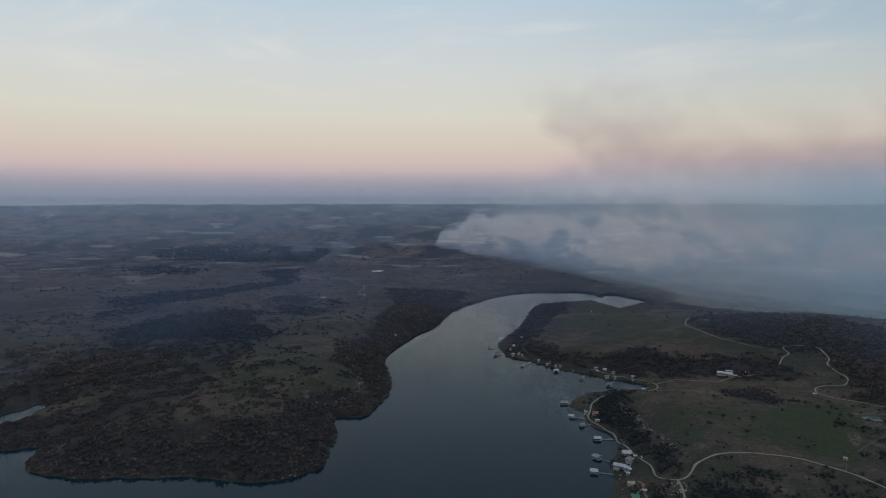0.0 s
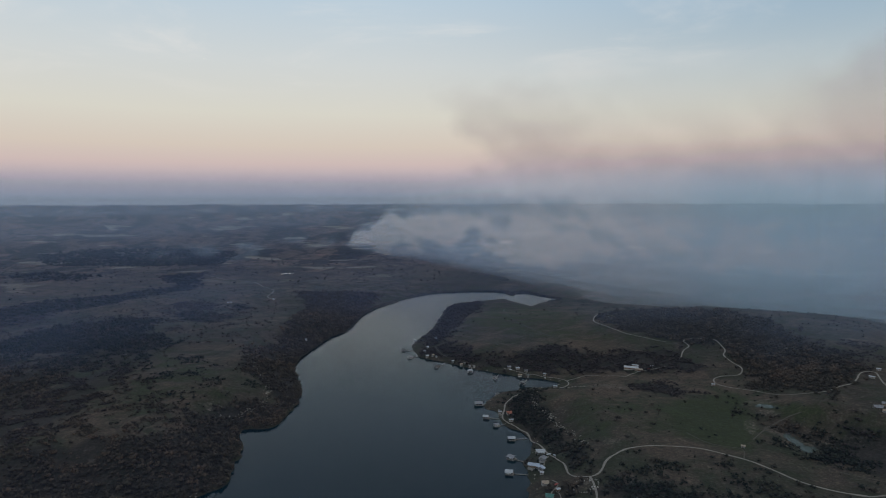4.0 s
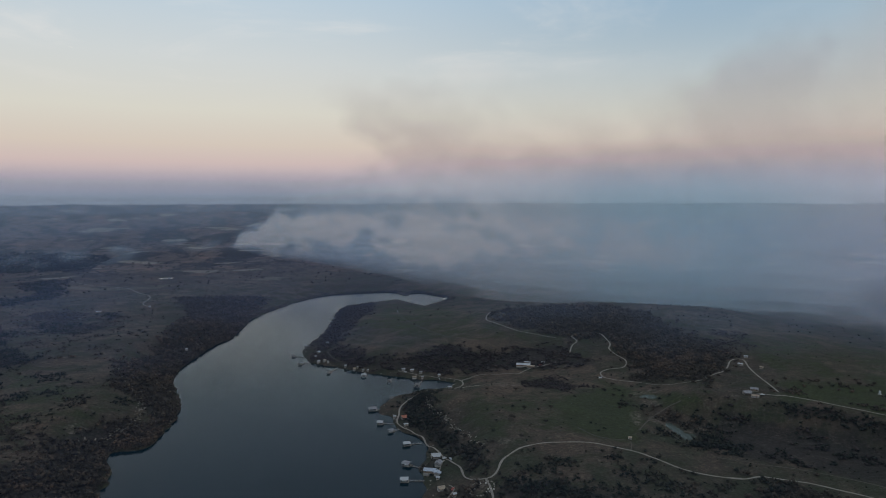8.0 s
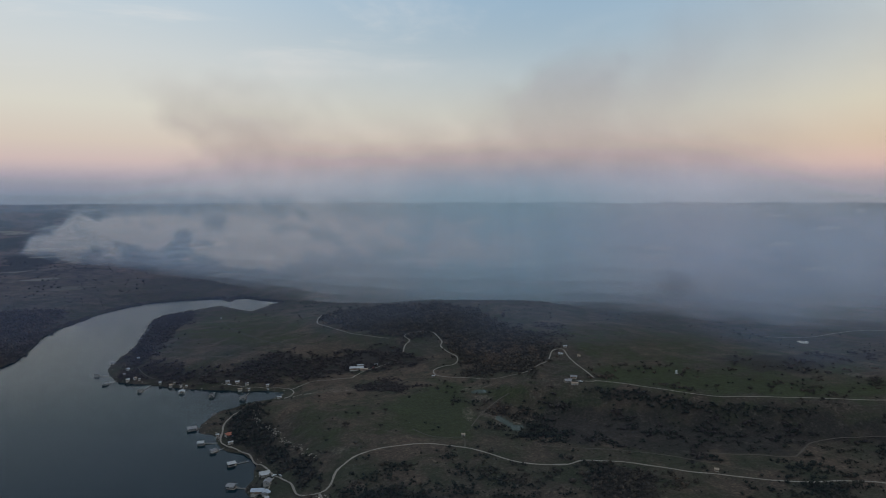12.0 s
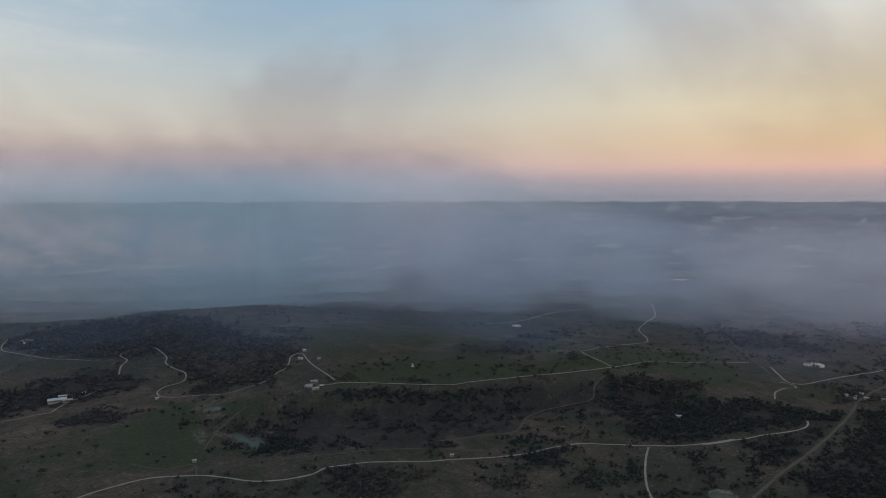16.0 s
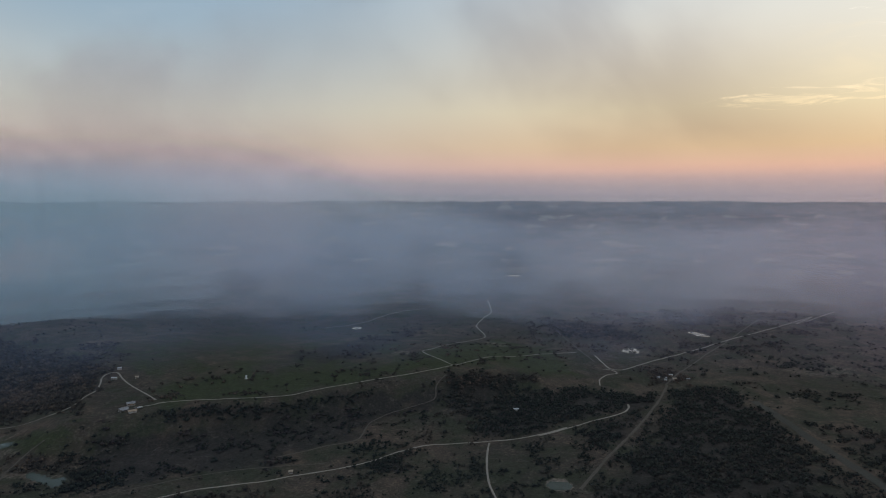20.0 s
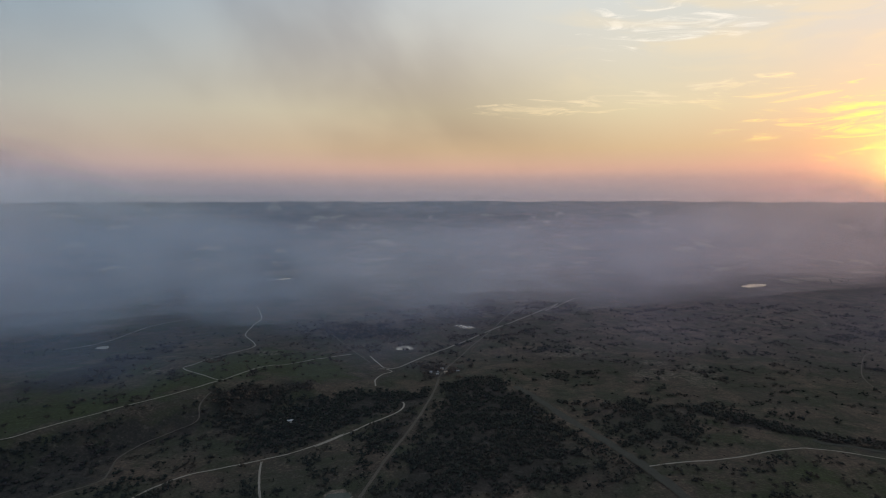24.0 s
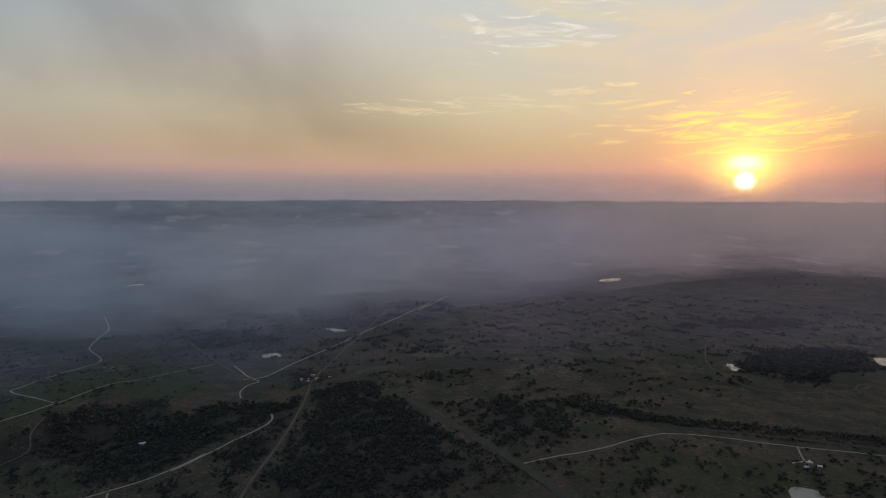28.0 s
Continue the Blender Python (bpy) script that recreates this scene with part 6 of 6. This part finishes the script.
def pickup(x, y, turn, paint, seed):
    top = thing("pickup_truck", x, y, turn, "parked pickup truck on gravel beside a house", "truck", "parked trucks", float(ground_z((x, y))[0]) + 0.25)
    side = [(-2.7, .5), (2.7, .5), (2.7, 1.05), (1.5, 1.15), (.9, 1.75), (-.6, 1.75), (-.8, 1.15), (-2.7, 1.15)]
    n = len(side)
    verts = [(u, -.92, v) for u, v in side] + [(u, .92, v) for u, v in side]
    part("body", shape(verts, [tuple(range(n))[::-1], tuple(range(n, 2 * n))] + [(k, (k + 1) % n, n + (k + 1) % n, n + k) for k in range(n)]), paint, top)
    for u in (-1.7, 1.7):
        for s in (-.85, .85):
            w = tube(0, 0, -.11, .11, .38, 10)
            bmesh.ops.transform(w, matrix=pose(u, s, .38, 90), verts=w.verts[:])
            part("wheel", w, FLOAT, top)
    part("windscreen", shape([(1.52, -.8, 1.17), (1.52, .8, 1.17), (.95, .75, 1.7), (.95, -.75, 1.7), (1.56, -.8, 1.17), (1.56, .8, 1.17), (.99, .75, 1.7), (.99, -.75, 1.7)],
                             [(0, 1, 2, 3), (7, 6, 5, 4), (0, 4, 5, 1), (1, 5, 6, 2), (2, 6, 7, 3), (3, 7, 4, 0)]), GLASS, top)
    part("tailgate", block(-2.76, -2.705, -.85, .85, .6, 1.1), paint, top)


for k, spec in enumerate(DOCKS):
    boathouse(*spec, k + 5)
for k, (x, y, turn, long, wide, roof, kind) in enumerate(BUILDINGS):
    small = 0.64 if y > 1000 and x > 0 or x > 1000 else 0.9
    gable_house(x, y, turn, long * small, wide * small, roof, kind, k + 50)
for k, (x, y, turn) in enumerate([(241, 694, 20), (244, 683, 95), (223, 618, 40), (239, 836, 70), (299, 1061, 15), (345, 1014, 80), (497, 952, 10), (640, 645, 60), (644, 642, 150), (1064, 47, 30)]):
    pickup(x, y, turn, (BOAT, STEEL, RED, FLOAT)[k % 4], k)


def water_tank(x, y):
    top = thing("water_tank", x, y, 0, "white upright water tank on a concrete pad", "tank")
    part("pad", tube(0, 0, -1, .3, 2.4, 14), CONCRETE, top)
    shell = part("shell", tube(0, 0, .3, 4.2, 1.25, 16), BOAT, top)
    part("lid", tube(0, 0, 4.2, 4.7, 1.3, 16, .25), BOAT, top)
    part("ladder", merged(block(1.26, 1.32, -.25, -.2, .3, 4.4), block(1.26, 1.32, .2, .25, .3, 4.4), *[block(1.26, 1.31, -.2, .2, .6 + .4 * k, .64 + .4 * k) for k in range(9)]), STEEL, top)
    part("pipe", block(-2.3, -1.2, -.08, .08, .35, .5), STEEL, top)


water_tank(785, 595)


# ---- stone yard by the road junction ----
def stone_pallet(x, y, turn, high):
    """Cut stone stacked on a wooden pallet."""
    top = thing("stone_pallet", x, y, turn, "pallet of pale cut limestone in an earth yard", "pallet", "pallets in the yard")
    for v in (-.6, 0, .6):
        part("runner", block(-.8, .8, v - .07, v + .07, -.1, .12), TIMBER, top)
    for k in range(5):
        part("board", block(-.75 + k * .32, -.53 + k * .32, -.75, .75, .12, .16), TIMBER, top)
    for k in range(high):
        part("stone", block(-.72 + .03 * k, .72 - .04 * k, -.7, .68, .17 + k * .42, .56 + k * .42, .06), PALE, top)


def boulder(x, y, turn, size, seed):
    rng = random.Random(seed)
    bm = bmesh.new()
    bmesh.ops.create_icosphere(bm, subdivisions=2, radius=1.0)
    for v in bm.verts:
        v.co *= rng.uniform(.82, 1.12)
        v.co.z = max(v.co.z * .62, -.4)
    bmesh.ops.scale(bm, vec=(size * rng.uniform(.9, 1.4), size, size), verts=bm.verts[:])
    me = bpy.data.meshes.new("boulder")
    bm.to_mesh(me)
    bm.free()
    me.materials.append(STONE)
    ob = new("boulder", me)
    ob.matrix_basis = pose(x, y, float(ground_z((x, y))[0]) + size * .2, 0, 0, turn)
    tagged(ob, "pale limestone boulder edging an earth yard", "boulder", "boulders round the yard")


PALE = plain("cut_limestone", (0.46, 0.43, 0.38), 0.9)
for k in range(26):
    w = k * 0.2417 + random.Random(k).uniform(-.06, .06)
    boulder(244 + 11.5 * math.cos(w), 593 + 15.5 * math.sin(w), k * 47, random.Random(k + 9).uniform(.6, 1.25), k)
for k, (x, y) in enumerate([(246, 580), (248.5, 581.5), (246.5, 583), (249, 585), (250.5, 579), (243, 579.5), (244.5, 601), (246.5, 602.5), (250, 597), (238, 597), (240, 603)]):
    stone_pallet(x, y, 20 + 31 * k, 1 + k % 3)


# ---- pump site on the southern pasture ----
def lying(bm, x, y, z, turn=0):
    bmesh.ops.transform(bm, matrix=pose(x, y, z, 0, 90, turn), verts=bm.verts[:])
    return bm


def lying_tank(x, y, turn):
    top = thing("storage_tank", x, y, turn, "white lying storage tank on concrete saddles", "tank")
    part("shell", lying(tube(0, 0, -2.6, 2.6, 1.15, 16), 0, 0, 1.75), BOAT, top)
    for s in (-1, 1):
        part("end_cap", lying(tube(0, 0, 0, .4, 1.15, 16, .6), s * 2.6, 0, 1.75, 0 if s > 0 else 180), BOAT, top)
        part("saddle", block(s * 1.6 - .2, s * 1.6 + .2, -1, 1, -.6, .95), CONCRETE, top, "concrete saddle")
    part("hatch", tube(0, 0, 2.85, 3.2, .3, 10), STEEL, top)


def pipe_run(x, y, turn, long):
    top = thing("pipe", x, y, turn, "long white pipe on low steel stands", "pipe")
    part("barrel", lying(tube(0, 0, -long / 2, long / 2, .38, 10), 0, 0, 1.1), BOAT, top)
    for k in range(4):
        u = -long / 2 + long * (k + .5) / 4
        part("stand", block(u - .1, u + .1, -.45, .45, -.6, .75), STEEL, top)


def white_post(x, y):
    top = thing("marker_post", x, y, 0, "white marker post standing in a pasture", "post")
    part("pole", tube(0, 0, -.6, 4.2, .3, 8), BOAT, top)
    part("cap", tube(0, 0, 4.2, 4.6, .42, 8, .4), STEEL, top)


lying_tank(610, -421, -50)
pipe_run(612, -409, -88, 13)
white_post(438, 1620)

# ---- single trees on the open pastures, rocks ----
def tree_kind(seed, tall, wide, leaf, dry=False):
    """A short-trunked range tree: tapered trunk, forking limbs and an uneven crown of leaf tufts."""
    rng = random.Random(seed)
    top = new("tree")
    bole = tube(0, 0, -.4, tall * .45, tall * .045, 7, .65)
    part("trunk", bole, BARK, top)
    tips = []
    for k in range(5):
        a = k * 1.257 + rng.uniform(-.4, .4)
        tip = Vector((math.cos(a) * wide * rng.uniform(.3, .5), math.sin(a) * wide * rng.uniform(.3, .5), tall * rng.uniform(.6, .85)))
        tips.append(tip)
        limb = tube(0, 0, 0, 1, tall * .022, 5, .4)
        root = Vector((0, 0, tall * rng.uniform(.25, .42)))
        turn = (tip - root).to_track_quat("Z", "Y").to_matrix().to_4x4()
        bmesh.ops.transform(limb, matrix=Matrix.Translation(root) @ turn @ Matrix.Diagonal((1, 1, (tip - root).length, 1)), verts=limb.verts[:])
        part("limb", limb, BARK, top)
    verts, faces = [], []
    for _ in range(170):
        c = rng.choice(tips) + Vector((rng.gauss(0, wide * .19), rng.gauss(0, wide * .19), rng.gauss(0, tall * .11)))
        u = Vector((rng.gauss(0, 1), rng.gauss(0, 1), rng.gauss(0, .6))).normalized() * wide * rng.uniform(.08, .15)
        v = Vector((rng.gauss(0, 1), rng.gauss(0, 1), rng.gauss(0, 1))).normalized() * wide * rng.uniform(.07, .13)
        b = len(verts)
        verts += [c - u, c + v, c + u, c - v]
        faces.append((b, b + 1, b + 2, b + 3))
    me = bpy.data.meshes.new("crown")
    me.from_pydata([tuple(p) for p in verts], [], faces)
    me.materials.append(leaf)
    crown = new("crown", me)
    crown.parent = top
    return tagged(top, "lone dark live oak standing on open pasture" if not dry else "lone rounded juniper on dry grass", "tree", "single trees on the range")


def plant_trees():
    rng = np.random.default_rng(5)
    kinds = [tree_kind(3, 4.6, 3.4, OAK), tree_kind(8, 3.6, 3.0, CEDAR, True), tree_kind(9, 5.6, 4.4, OAK), tree_kind(12, 3.0, 2.6, CEDAR, True), tree_kind(15, 4.2, 3.6, CEDAR, True)]
    spots = []
    for ring, many in (("table_field", 80), ("pump_field", 80), ("point_field", 20), ("hill_field", 10), ("oak_field", 16), ("west_field", 40), ("bay_field", 16), ("east_field", 14)):
        ring = np.array(PASTURES[ring], float)
        made = 0
        while made < many:
            p = rng.uniform(ring.min(0) - 20, ring.max(0) + 20)
            if inside(p[None], ring)[0] and clear_of_roads(p[None])[0] and lake_distance(p[None])[0] > 8:
                spots.append(p)
                made += 1
    for k, p in enumerate(spots):
        src = kinds[int(rng.integers(0, 5))] if k >= 5 else kinds[k]
        m = pose(p[0], p[1], float(ground_z(p)[0]) - .05, 0, 0, float(rng.uniform(0, 360)))
        if k < 5:
            src.matrix_basis = m
        else:
            copy_thing(src, m)


plant_trees()


def strew_rocks():
    """Pale limestone blocks along the rim of the bluff and the banks."""
    rng = np.random.default_rng(21)
    line = rounded(BLUFF_RIM, False, 12)
    xy = line[rng.integers(0, len(line), 260)] + rng.normal(0, 2.2, (260, 2))
    rim = rounded(WEST_RIM, False, 12)
    xy = np.concatenate([xy, rim[rng.integers(0, len(rim), 300)] + rng.normal(0, 3.0, (300, 2))])
    shore = SHORE_LINE[rng.integers(0, len(SHORE_LINE) - 24, 900)] + rng.normal(0, 7, (900, 2))
    d = lake_distance(shore)
    xy = np.concatenate([xy, shore[(d > .5) & (d < 7)]])
    size = rng.uniform(.4, 1.1, len(xy))
    z = ground_z(xy)
    cube = np.array([(a, b, c) for a in (-1, 1) for b in (-1, 1) for c in (-.5, .8)], float)
    quads = np.array([(0, 1, 3, 2), (4, 6, 7, 5), (0, 4, 5, 1), (2, 3, 7, 6), (0, 2, 6, 4), (1, 5, 7, 3)])
    verts = (cube[None] * rng.uniform(.55, 1.2, (len(xy), 8, 3))) * size[:, None, None]
    a = rng.uniform(0, 6.28, len(xy))
    c, s = np.cos(a)[:, None], np.sin(a)[:, None]
    verts = np.stack([verts[..., 0] * c - verts[..., 1] * s + xy[:, :1], verts[..., 0] * s + verts[..., 1] * c + xy[:, 1:], verts[..., 2] * .7 + z[:, None]], -1)
    faces = (quads[None] + (np.arange(len(xy)) * 8)[:, None, None]).reshape(-1, 4)
    tagged(new("rocks", mesh_from("rocks", verts.reshape(-1, 3), faces, STONE)), "broken pale limestone blocks along bluff and bank", "rocks", kind="stuff")


strew_rocks()
